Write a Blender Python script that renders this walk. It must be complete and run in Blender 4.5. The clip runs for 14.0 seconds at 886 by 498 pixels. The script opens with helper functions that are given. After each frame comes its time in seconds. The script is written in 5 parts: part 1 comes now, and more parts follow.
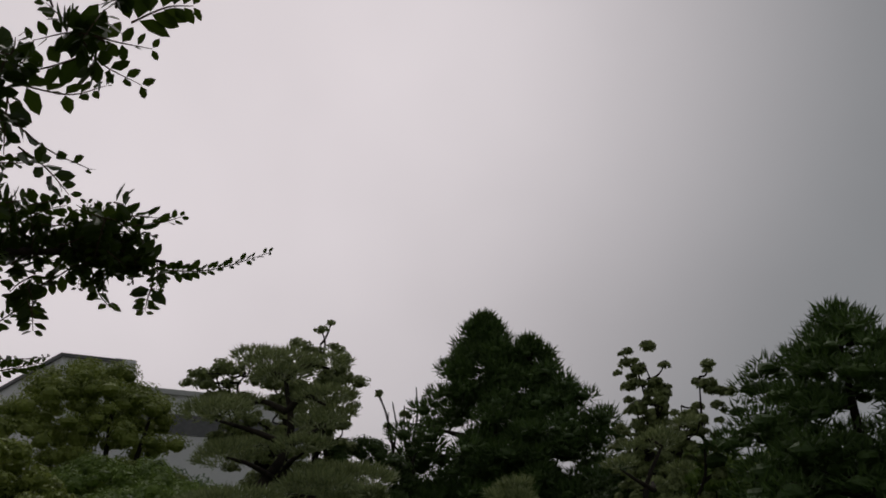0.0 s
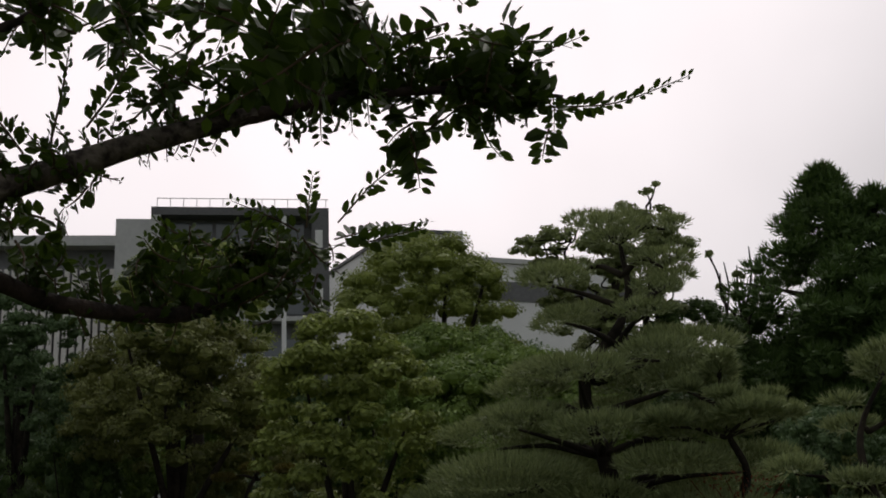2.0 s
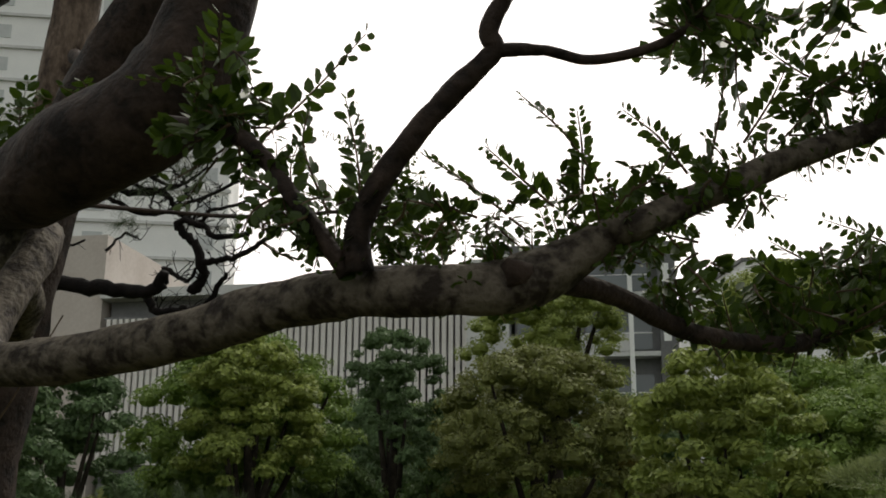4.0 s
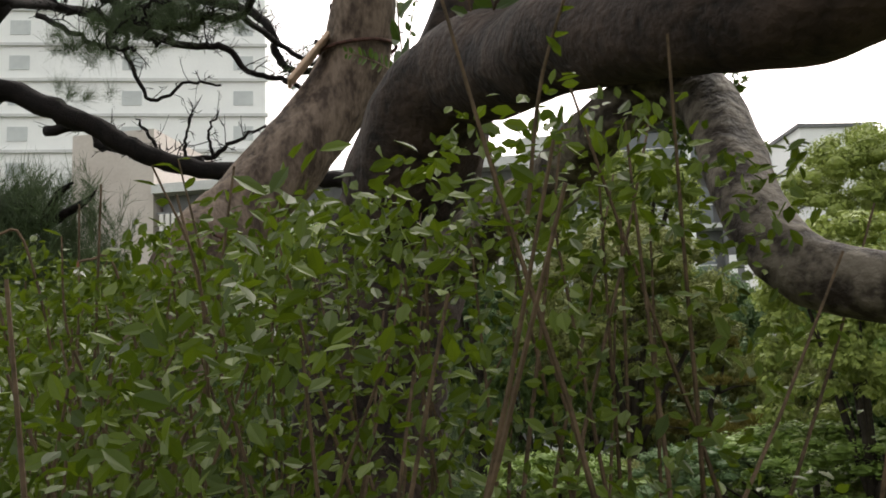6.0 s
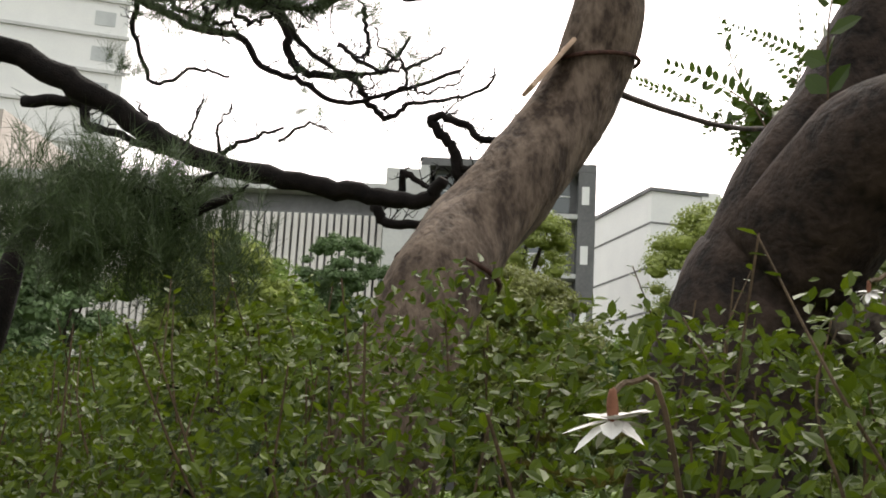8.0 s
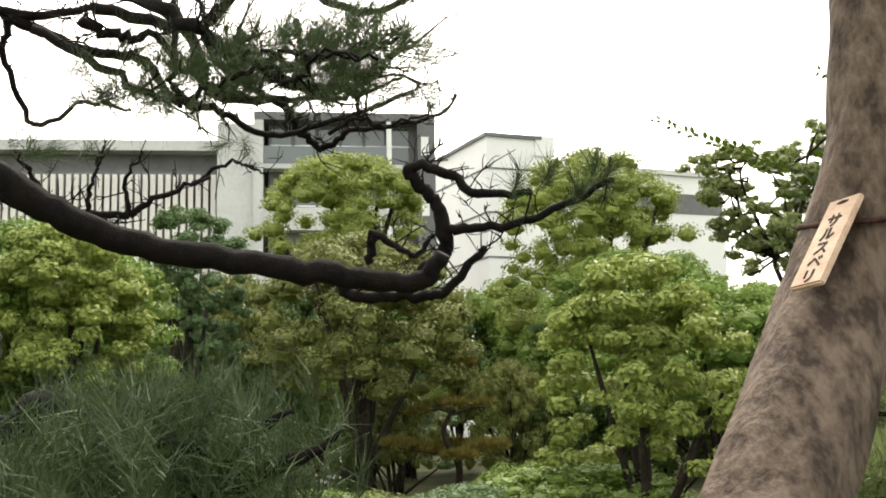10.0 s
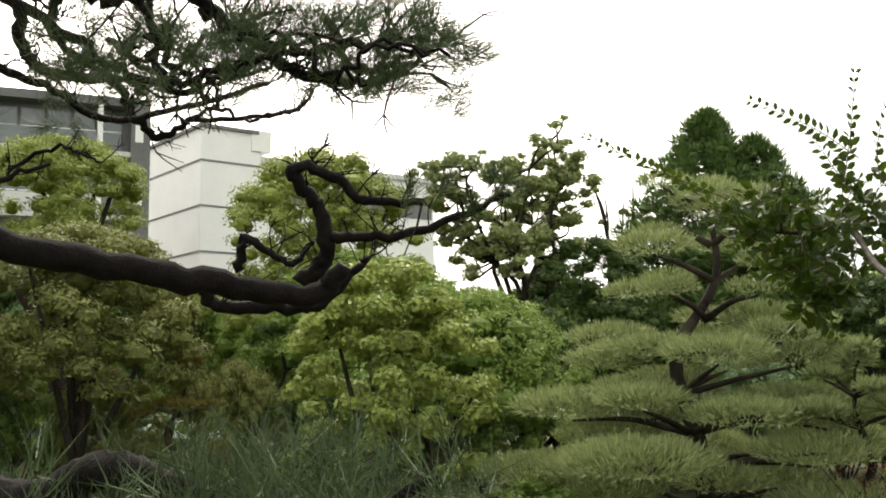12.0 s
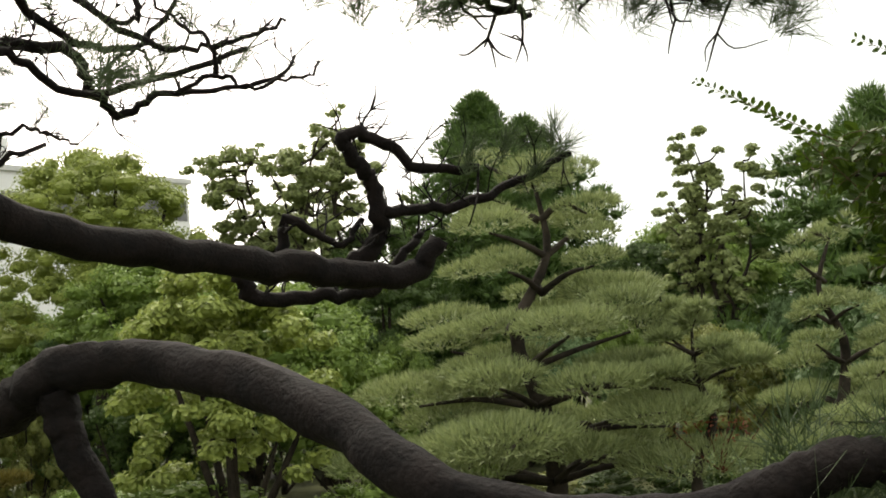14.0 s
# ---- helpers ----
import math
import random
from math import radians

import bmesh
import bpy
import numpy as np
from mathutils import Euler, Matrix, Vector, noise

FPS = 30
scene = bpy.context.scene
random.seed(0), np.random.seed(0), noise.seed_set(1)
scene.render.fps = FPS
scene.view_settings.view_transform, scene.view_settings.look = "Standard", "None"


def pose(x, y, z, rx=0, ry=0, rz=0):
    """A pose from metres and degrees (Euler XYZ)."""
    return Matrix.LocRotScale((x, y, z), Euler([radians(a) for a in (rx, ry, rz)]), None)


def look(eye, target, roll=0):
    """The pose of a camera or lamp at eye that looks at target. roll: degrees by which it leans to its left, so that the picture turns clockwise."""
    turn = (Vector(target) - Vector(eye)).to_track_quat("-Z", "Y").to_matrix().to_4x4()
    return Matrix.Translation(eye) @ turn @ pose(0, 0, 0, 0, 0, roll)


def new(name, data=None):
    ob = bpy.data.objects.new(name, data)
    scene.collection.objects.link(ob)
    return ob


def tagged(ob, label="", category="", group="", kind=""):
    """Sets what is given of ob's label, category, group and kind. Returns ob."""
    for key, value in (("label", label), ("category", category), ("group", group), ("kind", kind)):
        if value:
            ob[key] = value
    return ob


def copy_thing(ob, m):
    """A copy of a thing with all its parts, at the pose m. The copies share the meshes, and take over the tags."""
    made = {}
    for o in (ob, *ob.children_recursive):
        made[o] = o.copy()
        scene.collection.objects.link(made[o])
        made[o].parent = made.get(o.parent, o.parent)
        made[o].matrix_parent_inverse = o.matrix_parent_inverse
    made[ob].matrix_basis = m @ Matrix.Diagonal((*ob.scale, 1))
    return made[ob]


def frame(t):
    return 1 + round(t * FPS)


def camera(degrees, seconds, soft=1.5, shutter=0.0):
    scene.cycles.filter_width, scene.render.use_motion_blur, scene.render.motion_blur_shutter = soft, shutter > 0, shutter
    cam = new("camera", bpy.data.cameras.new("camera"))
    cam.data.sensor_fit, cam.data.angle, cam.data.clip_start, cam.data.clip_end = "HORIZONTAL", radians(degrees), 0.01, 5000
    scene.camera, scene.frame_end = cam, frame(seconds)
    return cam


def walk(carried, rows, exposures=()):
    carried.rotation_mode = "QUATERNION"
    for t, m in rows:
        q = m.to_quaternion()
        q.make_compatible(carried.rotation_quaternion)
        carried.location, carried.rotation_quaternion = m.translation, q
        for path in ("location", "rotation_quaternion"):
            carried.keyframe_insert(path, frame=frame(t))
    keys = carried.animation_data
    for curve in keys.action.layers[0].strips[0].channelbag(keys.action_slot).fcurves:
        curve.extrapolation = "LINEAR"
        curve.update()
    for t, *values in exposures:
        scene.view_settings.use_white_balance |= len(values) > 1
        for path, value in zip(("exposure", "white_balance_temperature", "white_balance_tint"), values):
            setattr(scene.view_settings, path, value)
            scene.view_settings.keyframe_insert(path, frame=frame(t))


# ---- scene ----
cam = camera(44.4, 14.0, soft=1.8)
PATH = [
    (0, (0.136, 1.083, 1.380), (-0.338, 2.909, 2.046), -3.59),
    (0.5, (0.045, 1.195, 1.422), (-0.595, 2.995, 2.014), -2.81),
    (1, (-0.087, 1.385, 1.481), (-0.856, 3.153, 2.015), -3.29),
    (1.5, (-0.146, 1.402, 1.477), (-1.060, 3.113, 1.962), -3.07),
    (2, (-0.189, 1.396, 1.473), (-1.224, 3.045, 1.928), -1.99),
    (2.5, (-0.237, 1.355, 1.464), (-1.379, 2.936, 1.907), -1.40),
    (3, (-0.322, 1.334, 1.473), (-1.574, 2.829, 1.917), -0.39),
    (3.5, (-0.434, 1.283, 1.475), (-1.794, 2.669, 1.953), -0.10),
    (4, (-0.541, 1.226, 1.489), (-2.024, 2.460, 2.016), 0.30),
    (6.3, (-1.789, 0.799, 1.712), (-3.343, 2.024, 1.999), -2.13),
    (6.5, (-1.853, 0.764, 1.777), (-3.374, 2.030, 2.062), -2.17),
    (6.8, (-1.930, 0.670, 1.798), (-3.411, 1.953, 2.199), -1.63),
    (7, (-1.993, 0.621, 1.804), (-3.451, 1.912, 2.258), -0.88),
    (7.2, (-2.100, 0.607, 1.763), (-3.546, 1.894, 2.266), 0.09),
    (7.5, (-2.252, 0.483, 1.700), (-3.670, 1.814, 2.169), 1.23),
    (7.7, (-2.363, 0.416, 1.697), (-3.750, 1.792, 2.123), 2.24),
    (9.8, (-3.513, 0.648, 2.277), (-4.663, 2.265, 2.526), 0.1),
    (10, (-3.547, 0.651, 2.349), (-4.655, 2.294, 2.619), -1.0),
    (10.5, (-3.646, 0.611, 2.375), (-4.631, 2.323, 2.691), -1.7),
    (11, (-3.817, 0.589, 2.331), (-4.672, 2.37, 2.643), -1.0),
    (11.5, (-4.025, 0.540, 2.379), (-4.745, 2.387, 2.647), -1.3),
    (12, (-4.207, 0.583, 2.437), (-4.828, 2.467, 2.694), -0.7),
    (12.5, (-4.485, 0.662, 2.432), (-5.001, 2.575, 2.704), -1.3),
    (13, (-4.718, 0.666, 2.467), (-5.126, 2.608, 2.717), -1.8),
    (13.5, (-4.955, 0.63, 2.434), (-5.248, 2.596, 2.66), -5.2),
    (14, (-5.239, 0.705, 2.468), (-5.408, 2.686, 2.685), -6.3),
]
EXPOSURES = [(0.0, -0.85, 6600, 12), (1.5, -0.6, 6600, 12), (2.5, 0.1, 6800, 8), (4.0, 0.55, 7000, 5), (6.3, 1.75, 6900, 8), (7.0, 1.95, 7000, 7), (7.7, 1.65, 7000, 8), (9.8, 2.25, 7300, 5), (11.0, 2.05, 7300, 5), (12.5, 1.88, 7400, 5), (14.0, 1.82, 7400, 5)]
walk(cam, [(t, look(eye, target, roll)) for t, eye, target, roll in PATH], EXPOSURES)

# ---------------------------------------------------------------- overcast sky and a weak, wide sun
SUN_AZ, SUN_EL = 20.0, 50.0
world = bpy.data.worlds.new("world")
scene.world = world
world.use_nodes = True
wt = world.node_tree
bg = wt.nodes["Background"]
sky = wt.nodes.new("ShaderNodeTexSky")
sky.sky_type, sky.sun_disc = "NISHITA", False
sky.sun_elevation, sky.sun_rotation = radians(SUN_EL), radians(-SUN_AZ)
wc = wt.nodes.new("ShaderNodeTexCoord")
cloud = wt.nodes.new("ShaderNodeTexNoise")
cloud.inputs["Scale"].default_value, cloud.inputs["Detail"].default_value, cloud.inputs["Roughness"].default_value = 1.6, 5, 0.45
wt.links.new(wc.outputs["Generated"], cloud.inputs["Vector"])
cr = wt.nodes.new("ShaderNodeMapRange")
cr.inputs["From Min"].default_value, cr.inputs["From Max"].default_value = 0.3, 0.7
cr.inputs["To Min"].default_value, cr.inputs["To Max"].default_value = 0.82, 1.15
wt.links.new(cloud.outputs["Fac"], cr.inputs["Value"])
# the cloud is thinner round the hidden sun
dot = wt.nodes.new("ShaderNodeVectorMath")
dot.operation = "DOT_PRODUCT"
el, az = radians(32), radians(42)
dot.inputs[1].default_value = (-math.sin(az) * math.cos(el), math.cos(az) * math.cos(el), math.sin(el))
wt.links.new(wc.outputs["Generated"], dot.inputs[0])
glow = wt.nodes.new("ShaderNodeValToRGB")
glow.color_ramp.interpolation = "EASE"
glow.color_ramp.elements[0].position, glow.color_ramp.elements[1].position = 0.66, 1.0
glow.color_ramp.elements[0].color, glow.color_ramp.elements[1].color = (5.3, 5.5, 5.7, 1), (18.6, 17.4, 18.0, 1)
wt.links.new(dot.outputs["Value"], glow.inputs["Fac"])
cm = wt.nodes.new("ShaderNodeVectorMath")
cm.operation = "SCALE"
wt.links.new(glow.outputs["Color"], cm.inputs[0])
wt.links.new(cr.outputs[0], cm.inputs["Scale"])
wm = wt.nodes.new("ShaderNodeMix")
wm.data_type = "RGBA"
wm.inputs[0].default_value = 0.94
wt.links.new(sky.outputs["Color"], wm.inputs[6])
wt.links.new(cm.outputs[0], wm.inputs[7])
wt.links.new(wm.outputs[2], bg.inputs["Color"])
bg.inputs["Strength"].default_value = 0.07
sun = new("sun", bpy.data.lights.new("sun", "SUN"))
sun.data.energy, sun.data.angle, sun.data.color = 0.9, radians(25), (1.0, 0.97, 0.93)
sun.matrix_basis = look((-math.sin(radians(SUN_AZ)) * 40, math.cos(radians(SUN_AZ)) * 40, 60), (0, 0, 0))

# ---------------------------------------------------------------- helpers of the scene
def mat_nodes(name):
    m = bpy.data.materials.new(name)
    m.use_nodes = True
    nt = m.node_tree
    return m, nt, nt.nodes["Principled BSDF"]


def ramp(nt, a, b, lo=0.3, hi=0.7):
    r = nt.nodes.new("ShaderNodeValToRGB")
    r.color_ramp.elements[0].position, r.color_ramp.elements[1].position = lo, hi
    r.color_ramp.elements[0].color, r.color_ramp.elements[1].color = (*a, 1), (*b, 1)
    return r


def noise_tex(nt, scale, detail=4, coord="Object"):
    tc = nt.nodes.new("ShaderNodeTexCoord")
    n = nt.nodes.new("ShaderNodeTexNoise")
    n.inputs["Scale"].default_value, n.inputs["Detail"].default_value = scale, detail
    nt.links.new(tc.outputs[coord], n.inputs["Vector"])
    return n


def leaf_material(name, dark, light, rough=0.55, translucent=0.25, patch=0.6, tint=None):
    """Foliage: every leaf its own shade, plus broad patches."""
    m, nt, bsdf = mat_nodes(name)
    geo = nt.nodes.new("ShaderNodeNewGeometry")
    r = ramp(nt, dark, light, 0.0, 1.0)
    n = noise_tex(nt, patch, 3)
    mix = nt.nodes.new("ShaderNodeMath")
    mix.operation = "MULTIPLY_ADD"
    mix.inputs[1].default_value = 0.55
    sub = nt.nodes.new("ShaderNodeMath")
    sub.operation = "MULTIPLY"
    sub.inputs[1].default_value = 0.55
    nt.links.new(geo.outputs["Random Per Island"], mix.inputs[0])
    nt.links.new(n.outputs["Fac"], sub.inputs[0])
    nt.links.new(sub.outputs[0], mix.inputs[2])
    nt.links.new(mix.outputs[0], r.inputs["Fac"])
    if tint:
        e = r.color_ramp.elements.new(0.93)
        e.color = (*light, 1)
        r.color_ramp.elements[2].color = (*tint, 1)
    nt.links.new(r.outputs["Color"], bsdf.inputs["Base Color"])
    bsdf.inputs["Roughness"].default_value = rough
    bsdf.inputs["Specular IOR Level"].default_value = 0.3
    tr = nt.nodes.new("ShaderNodeBsdfTranslucent")
    nt.links.new(r.outputs["Color"], tr.inputs["Color"])
    ms = nt.nodes.new("ShaderNodeMixShader")
    ms.inputs[0].default_value = translucent
    out = nt.nodes["Material Output"]
    nt.links.new(bsdf.outputs[0], ms.inputs[1])
    nt.links.new(tr.outputs[0], ms.inputs[2])
    nt.links.new(ms.outputs[0], out.inputs["Surface"])
    return m


def solid_material(name, a, b, scale, rough=0.8, bump=0.3, detail=6, stretch=(1, 1, 1), fine=None, metal=0.0, lo=0.38, hi=0.62, gloss=0.2):
    """Two-tone noise at one scale, finer grain and relief at another."""
    m, nt, bsdf = mat_nodes(name)
    tc = nt.nodes.new("ShaderNodeTexCoord")
    mp = nt.nodes.new("ShaderNodeMapping")
    mp.inputs["Scale"].default_value = stretch
    nt.links.new(tc.outputs["Object"], mp.inputs["Vector"])
    n = nt.nodes.new("ShaderNodeTexNoise")
    n.inputs["Scale"].default_value, n.inputs["Detail"].default_value = scale, detail
    nt.links.new(mp.outputs[0], n.inputs["Vector"])
    f = nt.nodes.new("ShaderNodeTexNoise")
    f.inputs["Scale"].default_value, f.inputs["Detail"].default_value = fine or scale * 6, 5
    nt.links.new(mp.outputs[0], f.inputs["Vector"])
    avg = nt.nodes.new("ShaderNodeMath")
    avg.operation = "MULTIPLY_ADD"
    avg.inputs[1].default_value = 0.35
    s = nt.nodes.new("ShaderNodeMath")
    s.operation = "MULTIPLY"
    s.inputs[1].default_value = 0.65
    nt.links.new(f.outputs["Fac"], avg.inputs[0])
    nt.links.new(n.outputs["Fac"], s.inputs[0])
    nt.links.new(s.outputs[0], avg.inputs[2])
    r = ramp(nt, a, b, lo, hi)
    nt.links.new(avg.outputs[0], r.inputs["Fac"])
    nt.links.new(r.outputs["Color"], bsdf.inputs["Base Color"])
    bsdf.inputs["Roughness"].default_value = rough
    bsdf.inputs["Metallic"].default_value = metal
    bsdf.inputs["Specular IOR Level"].default_value = gloss
    if bump:
        b_ = nt.nodes.new("ShaderNodeBump")
        b_.inputs["Strength"].default_value, b_.inputs["Distance"].default_value = bump, 0.02
        nt.links.new(avg.outputs[0], b_.inputs["Height"])
        nt.links.new(b_.outputs[0], bsdf.inputs["Normal"])
    return m


def mesh_of(name, verts, faces, material, smooth=False):
    me = bpy.data.meshes.new(name)
    me.from_pydata(np.asarray(verts, float).tolist(), [], faces if isinstance(faces, list) else np.asarray(faces).tolist())
    me.materials.append(material)
    if smooth:
        me.shade_smooth()
    me.update()
    return me


def part(name, me, parent, label="", kind=""):
    ob = new(name, me)
    ob.parent = parent
    return tagged(ob, label=label, kind=kind)


def thing(name, place, label, category, group="", kind="", turn=0.0):
    ob = new(name)
    ob.empty_display_size = 0.2
    ob.matrix_basis = pose(*place, 0, 0, turn)
    return tagged(ob, label, category, group, kind)


def smooth_line(points, radii, per=6):
    """Catmull-Rom through the points, with the radii carried along."""
    p = [np.array(q, float) for q in points]
    p = [2 * p[0] - p[1]] + p + [2 * p[-1] - p[-2]]
    r = list(radii)
    out, rad = [], []
    for i in range(1, len(p) - 2):
        for k in range(per):
            u = k / per
            a, b, c, d = p[i - 1], p[i], p[i + 1], p[i + 2]
            out.append(0.5 * (2 * b + (c - a) * u + (2 * a - 5 * b + 4 * c - d) * u * u + (3 * b - a - 3 * c + d) * u**3))
            rad.append(r[i - 1] + (r[i] - r[i - 1]) * u)
    out.append(p[-2])
    rad.append(r[-1])
    return np.array(out), np.array(rad)


def tube(points, radii, sides=8, per=6, rough=0.0, rng=None, wobble=0.0):
    """Vertices and faces of a bent, tapered, slightly lumpy limb."""
    line, rad = smooth_line(points, radii, per)
    if wobble and rng is not None:
        line[1:-1] += rng.normal(0, wobble, (len(line) - 2, 3))
    tang = np.gradient(line, axis=0)
    tang /= np.linalg.norm(tang, axis=1)[:, None] + 1e-9
    ref = np.array([0.0, 0.0, 1.0]) if abs(tang[0][2]) < 0.8 else np.array([1.0, 0.0, 0.0])
    verts = []
    step = np.linalg.norm(np.diff(line, axis=0), axis=1)
    arc = np.concatenate([[0], np.cumsum(step)]) / max(1e-4, float(np.mean(rad)))
    seed = float(rng.uniform(0, 50)) if rng is not None else 0.0
    u = np.cross(tang[0], ref)
    for i in range(len(line)):
        u = u - tang[i] * (u @ tang[i])
        u /= np.linalg.norm(u) + 1e-9
        v = np.cross(tang[i], u)
        a = np.arange(sides) * 2 * np.pi / sides
        k = np.ones(sides)
        if rough:
            k = np.array([1 + rough * (noise.noise(Vector((1.3 * math.cos(q) + seed, 1.3 * math.sin(q), arc[i] * 0.45))) * 1.6 + 0.7 * noise.noise(Vector((3.1 * math.cos(q), 3.1 * math.sin(q) + seed, arc[i] * 1.3)))) for q in a])
        verts.append(line[i] + rad[i] * k[:, None] * (np.cos(a)[:, None] * u + np.sin(a)[:, None] * v))
    n = len(line)
    verts = np.concatenate(verts)
    faces = [(i * sides + j, i * sides + (j + 1) % sides, (i + 1) * sides + (j + 1) % sides, (i + 1) * sides + j) for i in range(n - 1) for j in range(sides)]
    faces.append(tuple(range(sides))[::-1])
    faces.append(tuple(range((n - 1) * sides, n * sides)))
    return verts, faces


def joined(pieces):
    verts, faces, k = [], [], 0
    for v, f in pieces:
        verts.append(np.asarray(v))
        faces += [tuple(i + k for i in q) for q in f]
        k += len(v)
    return np.concatenate(verts), faces


def unit(v):
    return v / (np.linalg.norm(v, axis=-1, keepdims=True) + 1e-9)


def leaf_cloud(centres, normals, size, rng, aspect=0.55, spread=0.38):
    """One small pointed leaf a centre, facing roughly along its normal."""
    n = len(centres)
    nrm = unit(normals + rng.normal(0, spread, (n, 3)))
    side = unit(np.cross(nrm, rng.normal(0, 1, (n, 3))))
    along = np.cross(nrm, side)
    s = size * rng.uniform(0.6, 1.3, (n, 1))
    a = centres - along * s * 0.5
    b = centres + side * s * aspect * 0.5 + nrm * s * 0.08
    c = centres + along * s * 0.5
    d = centres - side * s * aspect * 0.5 + nrm * s * 0.08
    verts = np.stack([a, b, c, d], 1).reshape(-1, 3)
    faces = np.arange(4 * n).reshape(n, 4)
    return verts, faces


def blade_cloud(centres, normals, size, rng, aspect=0.45, spread=0.7):
    """Six-cornered leaves, folded a little along the midrib."""
    n = len(centres)
    nrm = unit(normals + rng.normal(0, spread, (n, 3)))
    side = unit(np.cross(nrm, rng.normal(0, 1, (n, 3))))
    along = np.cross(nrm, side)
    s = size * rng.uniform(0.55, 1.3, (n, 1))
    w, up = side * s * aspect * 0.5, nrm * s * 0.07
    pts = [centres - along * s * 0.5, centres - along * s * 0.12 + w + up, centres + along * s * 0.25 + w * 0.75 + up, centres + along * s * 0.5,
           centres + along * s * 0.25 - w * 0.75 + up, centres - along * s * 0.12 - w + up]
    k = np.arange(n)[:, None] * 6
    return np.stack(pts, 1).reshape(-1, 3), np.concatenate([k + np.array([0, 1, 2, 3]), k + np.array([0, 3, 4, 5])])


def needle_cloud(bases, ways, length, width, rng, fan=0.5):
    """Thin needles, one triangle each."""
    n = len(bases)
    way = unit(ways + rng.normal(0, fan, (n, 3)))
    side = unit(np.cross(way, rng.normal(0, 1, (n, 3)))) * width * 0.5
    tip = bases + way * length * rng.uniform(0.7, 1.15, (n, 1))
    verts = np.stack([bases - side, bases + side, tip], 1).reshape(-1, 3)
    return verts, np.arange(3 * n).reshape(n, 3)


def lump(centre, radii, rng, rings=5, seg=8, uneven=0.18):
    """A closed uneven lump, the dim inside of a clump of leaves."""
    verts = []
    for i in range(rings + 1):
        th = math.pi * i / rings
        for j in range(seg):
            ph = 2 * math.pi * j / seg
            k = 1 + rng.uniform(-uneven, uneven)
            verts.append((centre[0] + radii[0] * k * math.sin(th) * math.cos(ph), centre[1] + radii[1] * k * math.sin(th) * math.sin(ph), centre[2] + radii[2] * k * math.cos(th)))
    faces = [(i * seg + j, i * seg + (j + 1) % seg, (i + 1) * seg + (j + 1) % seg, (i + 1) * seg + j) for i in range(rings) for j in range(seg)]
    return np.array(verts), faces


def clump_leaves(centre, radii, count, size, rng, up=0.25, aspect=0.55):
    d = unit(rng.normal(0, 1, (count, 3)))
    d[:, 2] = np.where(d[:, 2] < -0.35, -d[:, 2], d[:, 2])
    r = rng.uniform(0.3, 1.0, (count, 1)) ** 0.45 * rng.uniform(0.92, 1.12, (count, 1))
    c = np.array(centre) + d * np.array(radii) * r
    return leaf_cloud(c, d + np.array([0, 0, up]), size, rng, aspect)


# ---------------------------------------------------------------- trees of the far bank
def build_tree(name, place, label, limbs, clumps, leaf, bark, rng, leaves, size, aspect=0.55, group="", needles=False, core=0.5, fan=0.45, up=0.7, thin=0.2):
    """limbs: (points, radii); clumps: (centre, radii), both from the tree's foot."""
    root = thing(name, place, label, "tree", group)
    first = True
    for pts, rad in limbs:
        v, f = tube(pts, rad, 7, 4, 0.12, rng)
        part("trunk" if first else "limb", mesh_of("limb", v, f, bark, True), root)
        first = False
    pieces = []
    total = sum(r[0] * r[1] + r[0] * r[2] for _, r in clumps)
    for c, r in clumps:
        if core:
            pieces.append(lump(c, np.array(r) * core, rng))
        k = max(12, int(leaves * (r[0] * r[1] + r[0] * r[2]) / total))
        if needles:
            d = unit(rng.normal(0, 1, (k, 3)))
            d[:, 2] = np.abs(d[:, 2]) * np.where(rng.uniform(0, 1, k) < 0.8, 1, -0.6)
            b = np.array(c) + d * np.array(r) * rng.uniform(0.7, 1.0, (k, 1))
            pieces.append(needle_cloud(b, d + np.array([0, 0, up]), size, size * thin, rng, fan))
        else:
            pieces.append(clump_leaves(c, r, k, size, rng, aspect=aspect))
    v, f = joined([(a, [tuple(q) for q in np.asarray(b).tolist()] if isinstance(b, np.ndarray) else b) for a, b in pieces])
    part("crown", mesh_of("crown", v, f, leaf), root)
    return root


